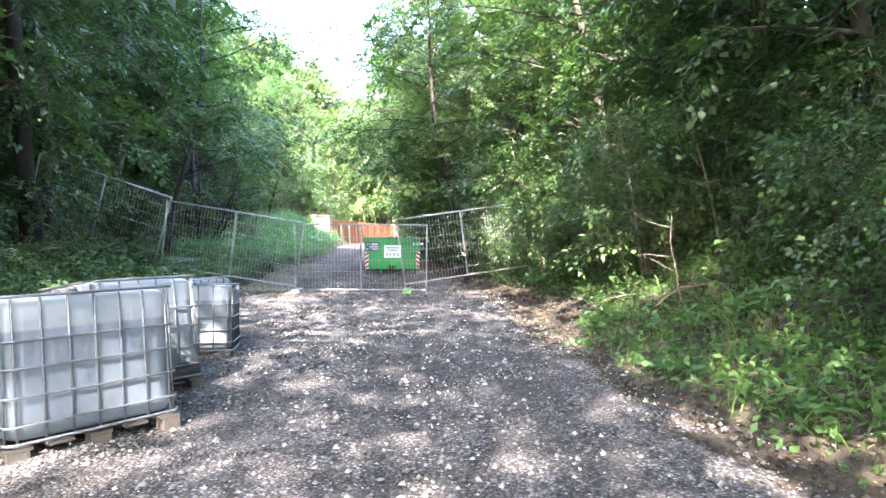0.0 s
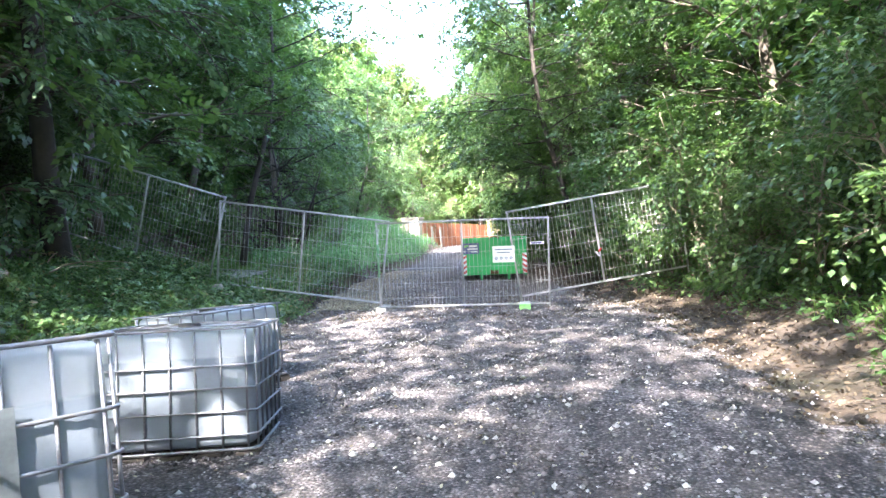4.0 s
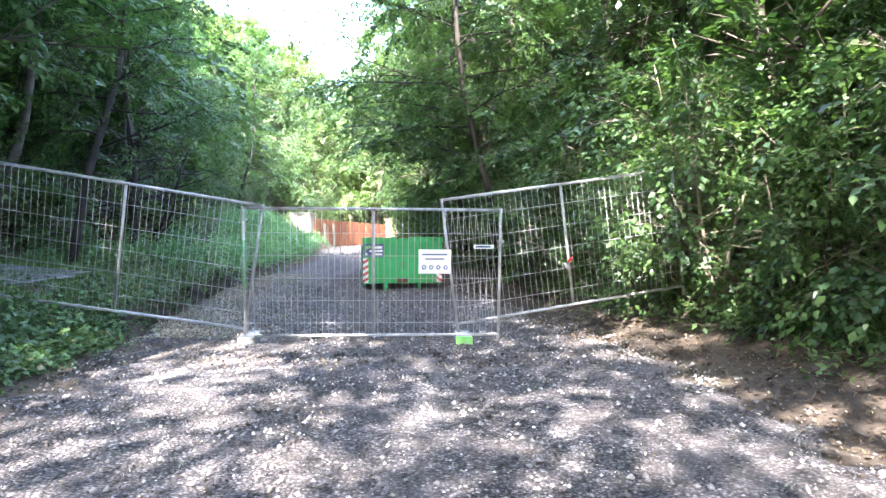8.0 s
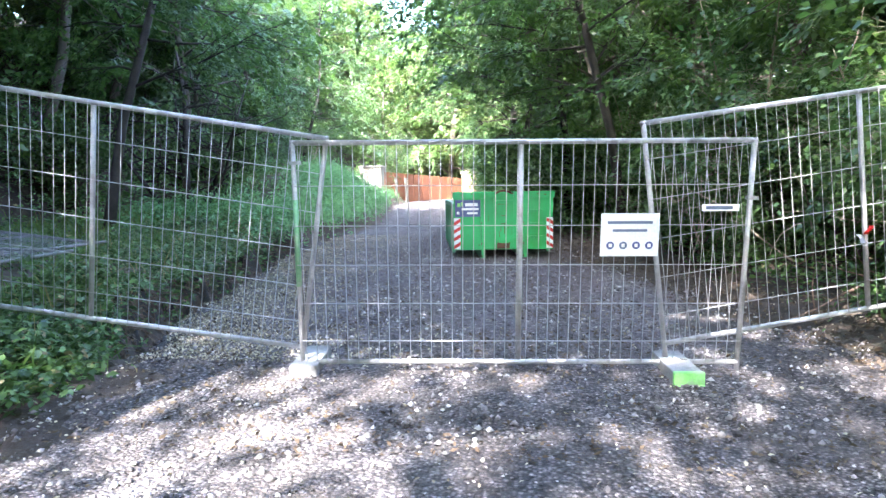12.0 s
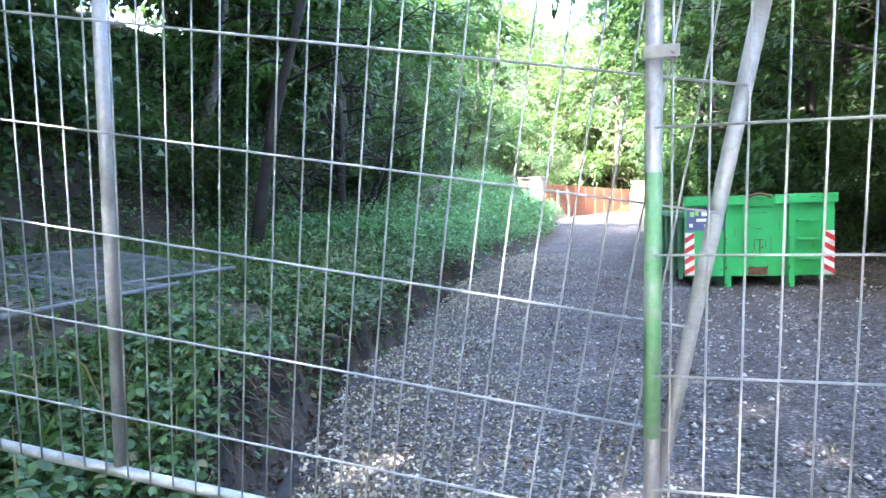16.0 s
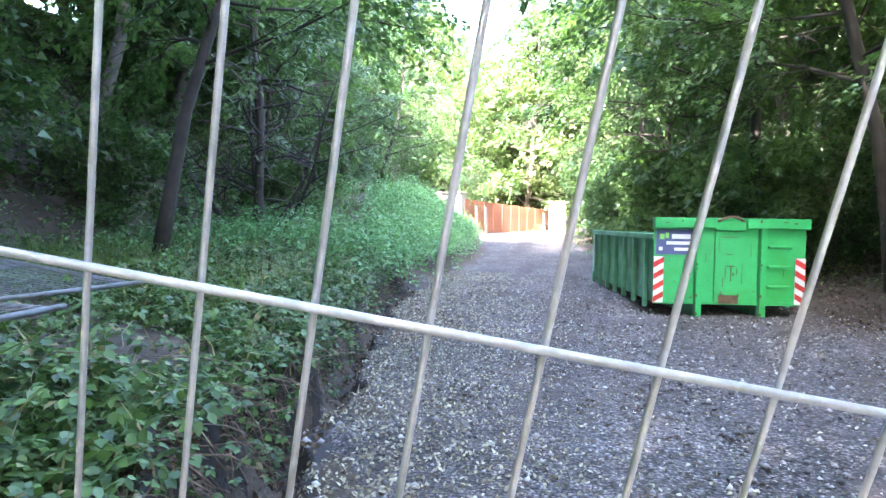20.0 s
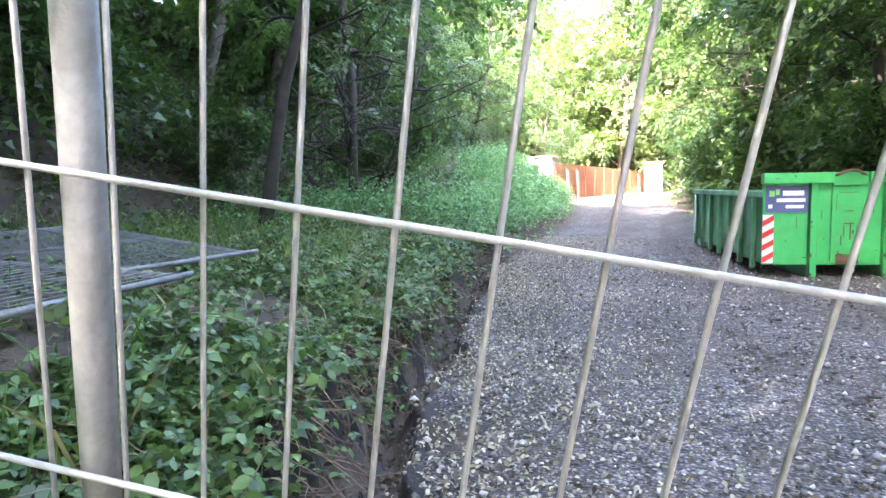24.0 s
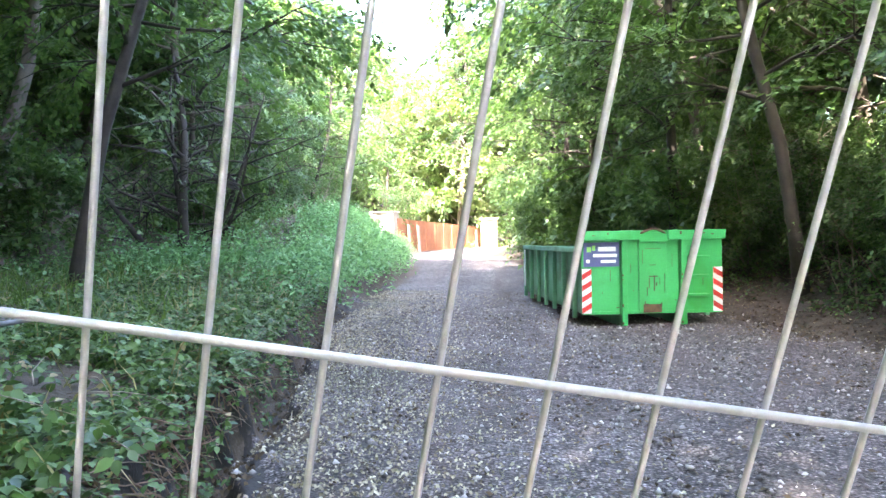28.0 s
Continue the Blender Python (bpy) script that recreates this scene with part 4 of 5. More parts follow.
def wood_edge():
    rng = random.Random(5)

    own = random.Random(17)

    def put(kinds, name, x, y, s, group="woodland trees", rng=rng):
        mesh, label = kinds[rng.randrange(len(kinds))]
        z = float(land(x, y)) - 0.1
        plant(name, label, "tree" if name == "tree" else "shrub", mesh, pose(x, y, z, rng.uniform(-4, 4), rng.uniform(-4, 4), rng.uniform(0, 360)) @ Matrix.Scale(s, 4), group)

    # trees in three rows on each side
    for row in range(3):
        y = -12.0 + row * 1.7
        while y < 74:
            s = rng.uniform(1.08, 1.35)
            if (38 < y < 58 and row < 2) or (21 < y < 35 and row < 2):
                y += 4
                continue
            kinds = EDGE if row == 0 and y < 24 else TREES if row == 0 else BACK
            put(kinds, "tree", left_limit(y) - 0.4 - row * 4.4 - rng.uniform(0, 1.2), y, s)
            y += rng.uniform(3.0, 4.2) + row * 0.8
        y = -22.0 + row * 1.3
        while y < 74:
            s = rng.uniform(0.95, 1.2) * (1.45 if y > 26 and row else 1.25 if 8 < y < 17 or row else 1.05 if y < 8 else 1.0)
            if 44 < y < 55 and row < 3:
                y += 3
                continue
            if (row and y < 4) or y < -7:
                y += 5
                continue
            kinds = BACK if row == 2 or (row == 1 and y > 12) else AIRY if y < 9 else BIG if 17 < y < 42 else TREES[:2]
            put(kinds, "tree", right_limit(y) + 0.6 + row * 4.4 + rng.uniform(0, 1.4), y, s)
            y += (rng.uniform(2.8, 4.0) if y > 8 else rng.uniform(4.2, 5.6)) + row * 0.8
    # added taller trees up the left slope, to shade the hollow below
    y = 16.0
    while y < 30:
        back = rng.uniform(6.0, 8.0) if y > 19 else rng.uniform(4.5, 6.0)
        put(TALL, "tree", left_limit(y) - back, y, rng.uniform(1.5, 1.7))
        y += rng.uniform(3.6, 4.6)
    # added tall trees, mostly out of view, whose crowns shade and dapple the lane
    for x, y, s in ((-6.8, 6.4, 1.95), (-7.4, 10.6, 1.95), (-9.8, 15.0, 1.9), (-16.5, 19.0, 1.9), (5.6, 3.0, 1.85)):
        put(TALL, "tree", x, y, s, rng=own)
    for x, y, s in ((-7.6, -0.5, 1.45), (-8.0, -12.5, 1.8), (-6.2, -15.5, 1.75), (6.2, -7.5, 1.9), (6.4, -16.0, 1.9), (-5.5, -21.0, 1.6)):
        put(LOOSE, "tree", x, y, s, rng=own)
    # further added trees that darken the lane and the hollow
    more = random.Random(23)
    for x, y, s in ((4.6, -2.6, 1.15), (-16.0, 23.4, 1.5), (-14.6, 17.0, 1.6)):
        put(TALL, "tree", x, y, s, rng=more)
    # crowns that reach over the lane
    for x, y, s in ((-12.8, 26.8, 1.0), (-15.6, 22.5, 0.95), (-0.5, 29.0, 1.0), (-1.7, 33.5, 1.05), (-3.2, 38.5, 1.0), (-3.9, 42.5, 1.05), (-4.2, 46.5, 1.0), (-3.2, 50.5, 1.0), (-15.8, 47.5, 0.9)):
        put(OVER, "tree", x, y, s, rng=own)
    put(TREES[1:2], "tree", 4.0, 16.4, 0.9, rng=own)
    for x, y, s in ((-16.8, 26.0, 1.6), (-17.2, 21.5, 1.65), (-17.4, 30.5, 1.6), (-20.0, 25.5, 1.4), (-18.4, 35.0, 1.5)):
        put(SHADY, "tree", x, y, s)
    for x, y, s in ((-22.0, 14.5, 1.4), (-23.5, 18.5, 1.45), (-24.0, 22.5, 1.4), (-24.5, 27.0, 1.4)):
        put(BACK, "tree", x, y, s, rng=own)
    for x, y, s in ((-15.6, 43.0, 1.0), (-18.0, 46.0, 1.15), (-17.5, 40.5, 1.0)):
        put(TREES[3:], "tree", x, y, s)
    # trees that close the view at the far bend
    for k in range(22):
        put(FAR if k % 3 else BACK, "tree", -42 + k * 2.9 + rng.uniform(-1, 1), 76 + rng.uniform(0, 14), rng.uniform(1.45, 1.75))
    for k in range(9):
        put(FAR if k % 3 else TREES[2:], "tree", -16.5 + k * 2.1 + rng.uniform(-0.6, 0.6), 69 + rng.uniform(0, 6), rng.uniform(1.2, 1.3) + (0.7 if k > 2 else 0))
    # shrubs on the banks
    y = 0.0
    while y < 66:
        put(SHRUBS if y < 32 else BUSHES[1:], "shrub", right_limit(y) - 0.9 + rng.uniform(-0.4, 1.2), y, rng.uniform(0.75, 1.25), "shrubs on the banks")
        y += rng.uniform(1.1, 1.9)
    y = 0.0
    while y < 62:
        out = 3.0 if 14 < y < 26 else 0.8
        if not 22 < y < 35:
            put(SHRUBS if y < 22 else BUSHES, "shrub", left_limit(y) - out + rng.uniform(-1.6, 0.6), y, rng.uniform(0.75, 1.2), "shrubs on the banks")
        y += rng.uniform(1.5, 2.6)
    y = 15.5
    while y < 36:
        put(SHRUBS, "shrub", float(lane_right(y)) + rng.uniform(1.7, 3.0), y, rng.uniform(0.7, 1.15), "shrubs on the banks")
        y += rng.uniform(0.7, 1.2)
    y = -4.0
    while y < 50:
        if not 27 < y < 35:
            put(BUSHES, "shrub", left_limit(y) - rng.uniform(4.5, 7.5), y, rng.uniform(1.2, 1.8), "shrubs on the banks")
        y += rng.uniform(1.6, 2.4)
    # dark undergrowth on the slope behind the terrace
    for x, y, s in ((-14.4, 17.4, 0.9), (-15.2, 19.6, 1.0), (-14.6, 21.8, 0.7), (-15.6, 23.6, 1.0), (-16.4, 26.4, 1.1), (-15.4, 29.0, 0.8), (-17.5, 21.0, 1.2), (-18.0, 24.5, 1.2), (-16.8, 17.2, 1.1)):
        put(BUSHES[:1], "shrub", x, y, s, "shrubs on the banks", rng=own)
    # willowy shrubs by the far wall
    for x, y, s in ((-15.0, 47.0, 1.0), (-16.5, 50.5, 1.2), (-13.6, 58.5, 1.3), (-4.5, 46.5, 0.9), (-4.3, 52.0, 1.1)):
        put(SHRUBS, "shrub", x, y, s, "shrubs on the banks")


wood_edge()


def far_woods():
    """Leaf masses of the wood behind the first trees."""
    rng = np.random.default_rng(8)
    bands = [(-60, -22, -40, 110, 24000), (15, 60, -40, 110, 24000), (-60, 50, 90, 124, 30000), (-30, 30, -60, -22, 12000)]
    pts = []
    for x0, x1, y0, y1, n in bands:
        x, y = rng.uniform(x0, x1, n), rng.uniform(y0, y1, n)
        top = 11.5 + 3.0 * wave(x, y, 3.0, 7.0)
        pts.append(np.stack([x, y, land(x, y) + top * rng.random(n) ** 0.6], 1))
    pts = np.concatenate(pts)
    v, f = leaf_arrays(rng, pts, np.zeros_like(pts), 0.75, 0.2, 0.8, 0.7)
    tagged(link("woodland", array_mesh("woodland", v, f, LEAF_DARK)), "dense green woodland on the slopes behind", "woodland", kind="stuff")


far_woods()


def dead_tree():
    """The bare leaning tree over the terrace."""
    rng = np.random.default_rng(31)
    ob = thing("bare_tree", "dark many-stemmed tree with bare crossing branches", "tree", at=pose(-13.6, 32.2, float(land(-13.6, 32.2)) - 0.1))
    bm = bmesh.new()
    tips = []
    for k, (way, ln, r) in enumerate((((0.05, 0.0, 1), 6.0, 0.16), ((-0.85, -0.1, 0.62), 5.2, 0.10), ((0.35, 0.1, 1), 5.0, 0.09), ((-0.25, 0.2, 1), 5.5, 0.09), ((0.6, -0.2, 0.9), 4.2, 0.07))):
        pts = limb_points(rng, (0.1 * k - 0.2, 0, -0.2), way, ln, 8, -0.02, 0.08)
        tube(bm, pts, [r * (1 - 0.1 * j) for j in range(9)], 8)
        for q in range(11):
            j = int(rng.integers(2, 8))
            a = rng.uniform(0, math.tau)
            tw = limb_points(rng, pts[j], (math.cos(a), math.sin(a), rng.uniform(-0.1, 0.5)), rng.uniform(1.2, 2.8), 5, 0.02, 0.2)
            tube(bm, tw, [r * 0.36 * (1 - 0.16 * i) for i in range(6)], 5)
            tips += tw[2:]
            for q2 in range(3):
                i = int(rng.integers(1, 5))
                t2 = limb_points(rng, tw[i], tuple(rng.normal(0, 1, 3)), rng.uniform(0.4, 1.1), 3, 0.0, 0.25)
                tube(bm, t2, [r * 0.16, r * 0.13, r * 0.10, r * 0.06], 4)
    part("trunk", bm, BARK_DARK, ob, smooth=True)
    P = np.array([tuple(p) for p in tips])
    idx = np.repeat(np.arange(len(P)), 5)
    pts = P[idx] + rng.normal(0, 0.32, (len(idx), 3)) + np.array([0, 0, -0.2])
    v, f = leaf_arrays(rng, pts, np.zeros_like(pts), 0.13, 0.9, 0.5, 0.3)
    link("crown", array_mesh("bare_tree_crown", v, f, LEAF_GREY), ob)


dead_tree()

# ---- low growth ----
def leaflets(rng, pts, size, wide):
    """Leaves of three leaflets on a common stalk."""
    n = len(pts)
    up = unit(rng.normal(0, 0.38, (n, 3)) + np.array([0, 0, 1.0]))
    d = rng.normal(0, 1, (n, 3))
    d = unit(d - up * (d * up).sum(1, keepdims=True) - np.array([0, 0, 0.18]))
    side = np.cross(up, d)
    L = size * rng.uniform(0.55, 1.35, n)
    out = [leaf_mesh(pts + (d * c + side * w) * L[:, None] * 0.12, unit(d * c + side * w - up * 0.12), up + rng.normal(0, 0.15, (n, 3)), L * k, wide, "fine") for c, w, k in ((1.0, 0.0, 1.0), (0.35, 0.9, 0.8), (0.35, -0.9, 0.8))]
    v = np.concatenate([o[0] for o in out])
    f = np.concatenate([o[1] + q * 7 * n for q, o in enumerate(out)])
    return v, f


def low_growth(name, label, category, seed, n, area, per, height, size, mat, where, fine=False, clump=0.10, wide=0.5, droop=0.1, three=False):
    """Stems with leaves over an area; where(x, y) says which places keep them, as a share from 0 to 1."""
    rng = np.random.default_rng(seed)
    x, y = rng.uniform(area[0], area[1], n), rng.uniform(area[2], area[3], n)
    keep = rng.random(n) < where(x, y)
    x, y = x[keep], y[keep]
    z = land(x, y)
    h = height * rng.uniform(0.35, 1.0, len(x)) * (0.65 + 0.5 * wave(x, y, 0.5, 9.0))
    idx = np.repeat(np.arange(len(x)), per)
    t = rng.random(len(idx)) ** 0.7
    pts = np.stack([x[idx], y[idx], z[idx] + np.abs(h[idx]) * t], 1) + rng.normal(0, 1, (len(idx), 3)) * np.array([clump, clump, 0.02])
    pts[:, 2] = np.maximum(pts[:, 2], land(pts[:, 0], pts[:, 1]) + 0.01)
    v, f = leaflets(rng, pts, size, wide) if three else leaf_arrays(rng, pts, np.zeros_like(pts), size, droop, 0.5, wide, fine, 0.55)
    return tagged(link(name, array_mesh(name, v, f, mat)), label, category, kind="stuff")


def grass(name, label, seed, n, area, height, mat, where):
    rng = np.random.default_rng(seed)
    x, y = rng.uniform(area[0], area[1], n), rng.uniform(area[2], area[3], n)
    keep = rng.random(n) < where(x, y)
    x, y = x[keep], y[keep]
    m = len(x)
    b = np.stack([x, y, land(x, y) - 0.01], 1)
    bend = rng.normal(0, 0.35, (m, 3))
    h = height * rng.uniform(0.4, 1.2, m)[:, None]
    d = np.array([0, 0, 1.0]) + bend
    s = np.cross(d, rng.normal(0, 1, (m, 3)))
    s = s / (np.linalg.norm(s, axis=1, keepdims=True) + 1e-9) * 0.006
    midp = b + d * h * 0.55
    tip = b + d * h * 0.9 + bend * h * 0.8 - np.array([0, 0, 0.25]) * h
    v = np.stack([b - s, b + s, midp + s, midp - s, tip], 1).reshape(-1, 3)
    i = np.arange(m) * 5
    f = np.concatenate([np.stack([i, i + 1, i + 2], 1), np.stack([i, i + 2, i + 3], 1), np.stack([i + 3, i + 2, i + 4], 1)])
    return tagged(link(name, array_mesh(name, v, f, mat)), label, "grass", kind="stuff")


def clear_of_panels(x, y):
    return 1.0 - 0.93 * ((x < -7.85) & (x > -12.6) & (y > 17.6) & (y < 21.5 - 0.38 * (x + 9.1)))


def off_left(x, y):
    return lane_left(y) - x


def off_right(x, y):
    return x - lane_right(y)


def trail(y):
    """Line of the trodden footpath over the bank."""
    return curve(y, (20, -9.6), (29.6, -11.4), (33.2, -12.0), (36.8, -12.75), (42.7, -14.4), (60, -19.0))


low_growth("brambles", "low brambles with dark toothed green leaves above ditch", "brambles", 41, 34000, (-11.0, -6.3, 17.0, 30.0), 4, 0.32, 0.058, BRAMBLE,
           lambda x, y: clear_of_panels(x, y) * smooth(0.34, 0.52, off_left(x, y)) * (1 - 0.75 * smooth(2.6, 4.0, off_left(x, y))) * smooth(16.6, 17.4, y) * (0.45 + 0.55 * smooth(-0.4, 0.4, wave(x, y, 0.6, 2.0))), True, 0.10, 0.70, three=True)
low_growth("nettles", "bright green nettle bank beside the lane", "nettles", 42, 24000, (-20, -8.0, 25.0, 56.0), 9, 0.95, 0.12, NETTLE,
           lambda x, y: smooth(0.05, 0.7, off_left(x, y)) * (1 - smooth(2.6, 4.6, off_left(x, y)) * 0.85) * smooth(25, 30, y) * (1 - 0.97 * np.exp(-((x - trail(y)) / 0.4) ** 4)), False, 0.16, 0.45)
low_growth("bank_herbs", "mixed green herbs on the shaded bank", "herbs", 43, 9000, (-13.0, -4.6, -3.0, 18.0), 8, 0.30, 0.10, BRAMBLE,
           lambda x, y: smooth(0.1, 0.9, off_left(x, y)) * (0.35 + 0.65 * smooth(-0.5, 0.5, wave(x, y, 0.9, 1.0))), False, 0.12, 0.55)
low_growth("bank_brambles", "dense dark brambles on the bank before the fence", "brambles", 55, 11000, (-10.0, -4.8, 10.0, 17.6), 5, 0.34, 0.068, BRAMBLE,
           lambda x, y: smooth(0.15, 0.6, off_left(x, y)) * smooth(10.0, 13.0, y) * (1 - 0.6 * smooth(3.0, 4.5, off_left(x, y))) * (0.4 + 0.6 * smooth(-0.5, 0.3, wave(x, y, 0.6, 2.0))), True, 0.11, 0.70, three=True)
low_growth("verge_herbs", "bright green herbs along the lane verge", "herbs", 44, 24000, (0.0, 9.0, -3.0, 40.0), 8, 0.34, 0.10, HERB,
           lambda x, y: smooth(0.0, 0.5, off_right(x, y) - 0.9 * smooth(9, 13, y)) * (1 - 0.6 * smooth(2.5, 5.0, off_right(x, y))) * (1 - 0.7 * smooth(15, 19, y)) * (0.35 + 0.65 * smooth(-0.5, 0.5, wave(x, y, 0.8, 3.0))), False, 0.12, 0.55)
low_growth("bank_undergrowth", "dark green undergrowth on the shaded bank", "undergrowth", 49, 16000, (-5.0, 7.0, 13.0, 44.0), 8, 0.42, 0.085, BRAMBLE,
           lambda x, y: smooth(0.5, 1.3, off_right(x, y)) * (1 - 0.5 * smooth(3.0, 5.0, off_right(x, y))) * (0.3 + 0.7 * smooth(-0.4, 0.4, wave(x, y, 0.9, 6.0))), False, 0.14, 0.55)
low_growth("terrace_herbs", "sparse green herbs on the terrace", "herbs", 45, 9000, (-20.0, -8.5, 17.5, 46.0), 7, 0.22, 0.10, BRAMBLE,
           lambda x, y: clear_of_panels(x, y) * smooth(2.0, 3.5, off_left(x, y)) * (1 - 0.93 * smooth(5.6, 6.8, off_left(x, y))) * (0.3 + 0.7 * smooth(-0.3, 0.6, wave(x, y, 1.3, 4.0))), False, 0.14, 0.5)
low_growth("slope_ivy", "dark ivy and dead leaves on the shaded slope", "ivy", 50, 15000, (-24.0, -12.5, 16.0, 42.0), 6, 0.25, 0.11, BRAMBLE,
           lambda x, y: smooth(5.4, 6.6, off_left(x, y)) * (0.35 + 0.65 * smooth(-0.1, 0.5, wave(x, y, 1.0, 5.0))), False, 0.16, 0.6)
grass("verge_grass", "green grass along the lane verge", 46, 26000, (0.0, 7.0, -3.0, 34.0), 0.24, GRASS,
      lambda x, y: smooth(-0.05, 0.5, off_right(x, y) - 1.0 * smooth(9, 13, y)) * (1 - smooth(3.0, 5.5, off_right(x, y))) * (1 - 0.75 * smooth(15, 19, y)))
grass("bank_grass", "green grass at the foot of the bank", 47, 30000, (-12.0, -4.4, -3.0, 18.5), 0.26, GRASS,
      lambda x, y: smooth(-0.05, 0.5, off_left(x, y)) * (1 - 0.7 * smooth(3.0, 6.0, off_left(x, y))) * (1 - 0.85 * smooth(9.5, 12.5, y)))
grass("terrace_grass", "long grass on the terrace behind the fence", 48, 34000, (-18.0, -7.0, 17.5, 46.0), 0.30, GRASS,
      lambda x, y: clear_of_panels(x, y) * smooth(0.6, 1.4, off_left(x, y)) * (1 - smooth(5.2, 6.8, off_left(x, y))) * (1 - 0.9 * np.exp(-((x - trail(y)) / 0.3) ** 4)))

grass("dry_stalks", "yellowed dry stalks among the brambles", 49, 6000, (-11.0, -6.3, 17.2, 30.0), 0.27, STRAW,
      lambda x, y: clear_of_panels(x, y) * smooth(0.30, 0.5, off_left(x, y)) * (1 - smooth(2.2, 3.4, off_left(x, y))) * (0.25 + 0.75 * smooth(0.0, 0.5, wave(x, y, 0.45, 8.0))))


def loose_stones():
    rng = np.random.default_rng(51)
    n = 52000
    y = 2.0 + 28.0 * rng.random(n) ** 1.05
    u = rng.uniform(-0.02, 1.02, n)
    L, Rr = lane_left(y), lane_right(y)
    x = L + (Rr - L) * u
    keep = rng.random(n) < 0.25 + 0.75 * smooth(-0.5, 0.5, wave(x, y, 0.45, 4.0) + 0.6 * wave(x, y, 0.16, 6.0))
    x, y = x[keep], y[keep]
    n = len(x)
    r = 0.008 + 0.024 * rng.random(n) ** 3
    c = np.stack([x, y, land(x, y) + 0.034 + r * 0.2], 1)
    o = np.array([(1, 0, 0), (0, 1, 0), (-1, 0, 0), (0, -1, 0), (0, 0, 0.75), (0, 0, -0.6)])
    a = rng.uniform(0, math.tau, n)
    base = o[None] * rng.uniform(0.55, 1.35, (n, 6, 1)) * r[:, None, None]
    ca, sa = np.cos(a)[:, None], np.sin(a)[:, None]
    v = np.stack([base[..., 0] * ca - base[..., 1] * sa, base[..., 0] * sa + base[..., 1] * ca, base[..., 2]], -1) + c[:, None]
    i = np.arange(n) * 6
    tri = [(0, 1, 4), (1, 2, 4), (2, 3, 4), (3, 0, 4), (1, 0, 5), (2, 1, 5), (3, 2, 5), (0, 3, 5)]
    f = np.concatenate([np.stack([i + p, i + q, i + w], 1) for p, q, w in tri])
    tagged(link("gravel", array_mesh("gravel", v.reshape(-1, 3), f, STONE)), "loose grey and pale gravel stones", "gravel", kind="stuff")


def fallen_leaves():
    rng = np.random.default_rng(52)
    n = 7500
    y = 1.0 + 32.0 * rng.random(n)
    u = np.clip(rng.beta(0.55, 0.7, n), 0, 1)
    L, Rr = lane_left(y), lane_right(y)
    x = L - 0.1 + (Rr - L + 0.8) * u
    pts = np.stack([x, y, land(x, y) + 0.05], 1)
    v, f = leaf_arrays(rng, pts, np.zeros_like(pts), 0.030, 0.0, 0.35, 0.6, True)
    v[:, 2] = np.maximum(v[:, 2], land(v[:, 0], v[:, 1]) + 0.040)
    v[:, 2] = np.minimum(v[:, 2], land(v[:, 0], v[:, 1]) + 0.07)
    tagged(link("fallen_leaves", array_mesh("fallen_leaves", v, f, DRY_LEAF)), "pale dry fallen leaves scattered on gravel", "fallen leaves", kind="stuff")


def chips():
    """Dark bark chips, leaf scraps and broken twigs trodden into the gravel."""
    rng = np.random.default_rng(54)
    n = 15000
    y = 16.0 + 17.0 * rng.random(n) ** 1.3
    u = rng.uniform(0.02, 1.0, n)
    L, Rr = lane_left(y), lane_right(y)
    x = L + (Rr - L) * u
    keep = rng.random(n) < 0.35 + 0.65 * smooth(-0.3, 0.4, wave(x, y, 0.8, 8.0))
    x, y = x[keep], y[keep]
    pts = np.stack([x, y, land(x, y) + 0.045], 1)
    v, f = leaf_arrays(rng, pts, np.zeros_like(pts), 0.045, 0.0, 0.6, 0.45, False, 0.4)
    g = land(v[:, 0], v[:, 1])
    v[:, 2] = np.clip(v[:, 2], g + 0.037, g + 0.075)
    tagged(link("bark_chips", array_mesh("bark_chips", v, f, BROWN_LEAF)), "brown chips and leaf scraps trodden into gravel", "litter", kind="stuff")


def ditch_litter():
    """Pale leaves and chips blown against the ditch edge."""
    rng = np.random.default_rng(53)
    n = 16000
    y = 17.8 + 16.0 * rng.random(n) ** 1.3
    x = lane_left(y) - 0.05 + np.abs(rng.normal(0, 1.0, n)) + 0.2 * wave(y, y, 0.5) + 0.1
    pts = np.stack([x, y, land(x, y) + 0.05], 1)
    v, f = leaf_arrays(rng, pts, np.zeros_like(pts), 0.028, 0.0, 0.5, 0.65, True)
    g = land(v[:, 0], v[:, 1])
    v[:, 2] = np.clip(v[:, 2], g + 0.036, g + 0.07)
    tagged(link("leaf_litter", array_mesh("leaf_litter", v, f, DRY_LEAF)), "pale dry leaf litter along the ditch", "fallen leaves", kind="stuff")


def ditch_scraps():
    """Rotting leaves and crumbs of earth lying in the ditch."""
    rng = np.random.default_rng(57)
    n = 5000
    y = 18.2 + 11.0 * rng.random(n) ** 1.3
    x = lane_left(y) - rng.uniform(0.0, 0.62, n)
    pts = np.stack([x, y, land(x, y) + 0.03], 1)
    v, f = leaf_arrays(rng, pts, np.zeros_like(pts), 0.045, 0.0, 0.6, 0.6, True)
    tagged(link("ditch_leaves", array_mesh("ditch_leaves", v, f, BROWN_LEAF)), "brown rotting leaves in the ditch", "fallen leaves", kind="stuff")


loose_stones()
ditch_scraps()
fallen_leaves()
ditch_litter()
chips()


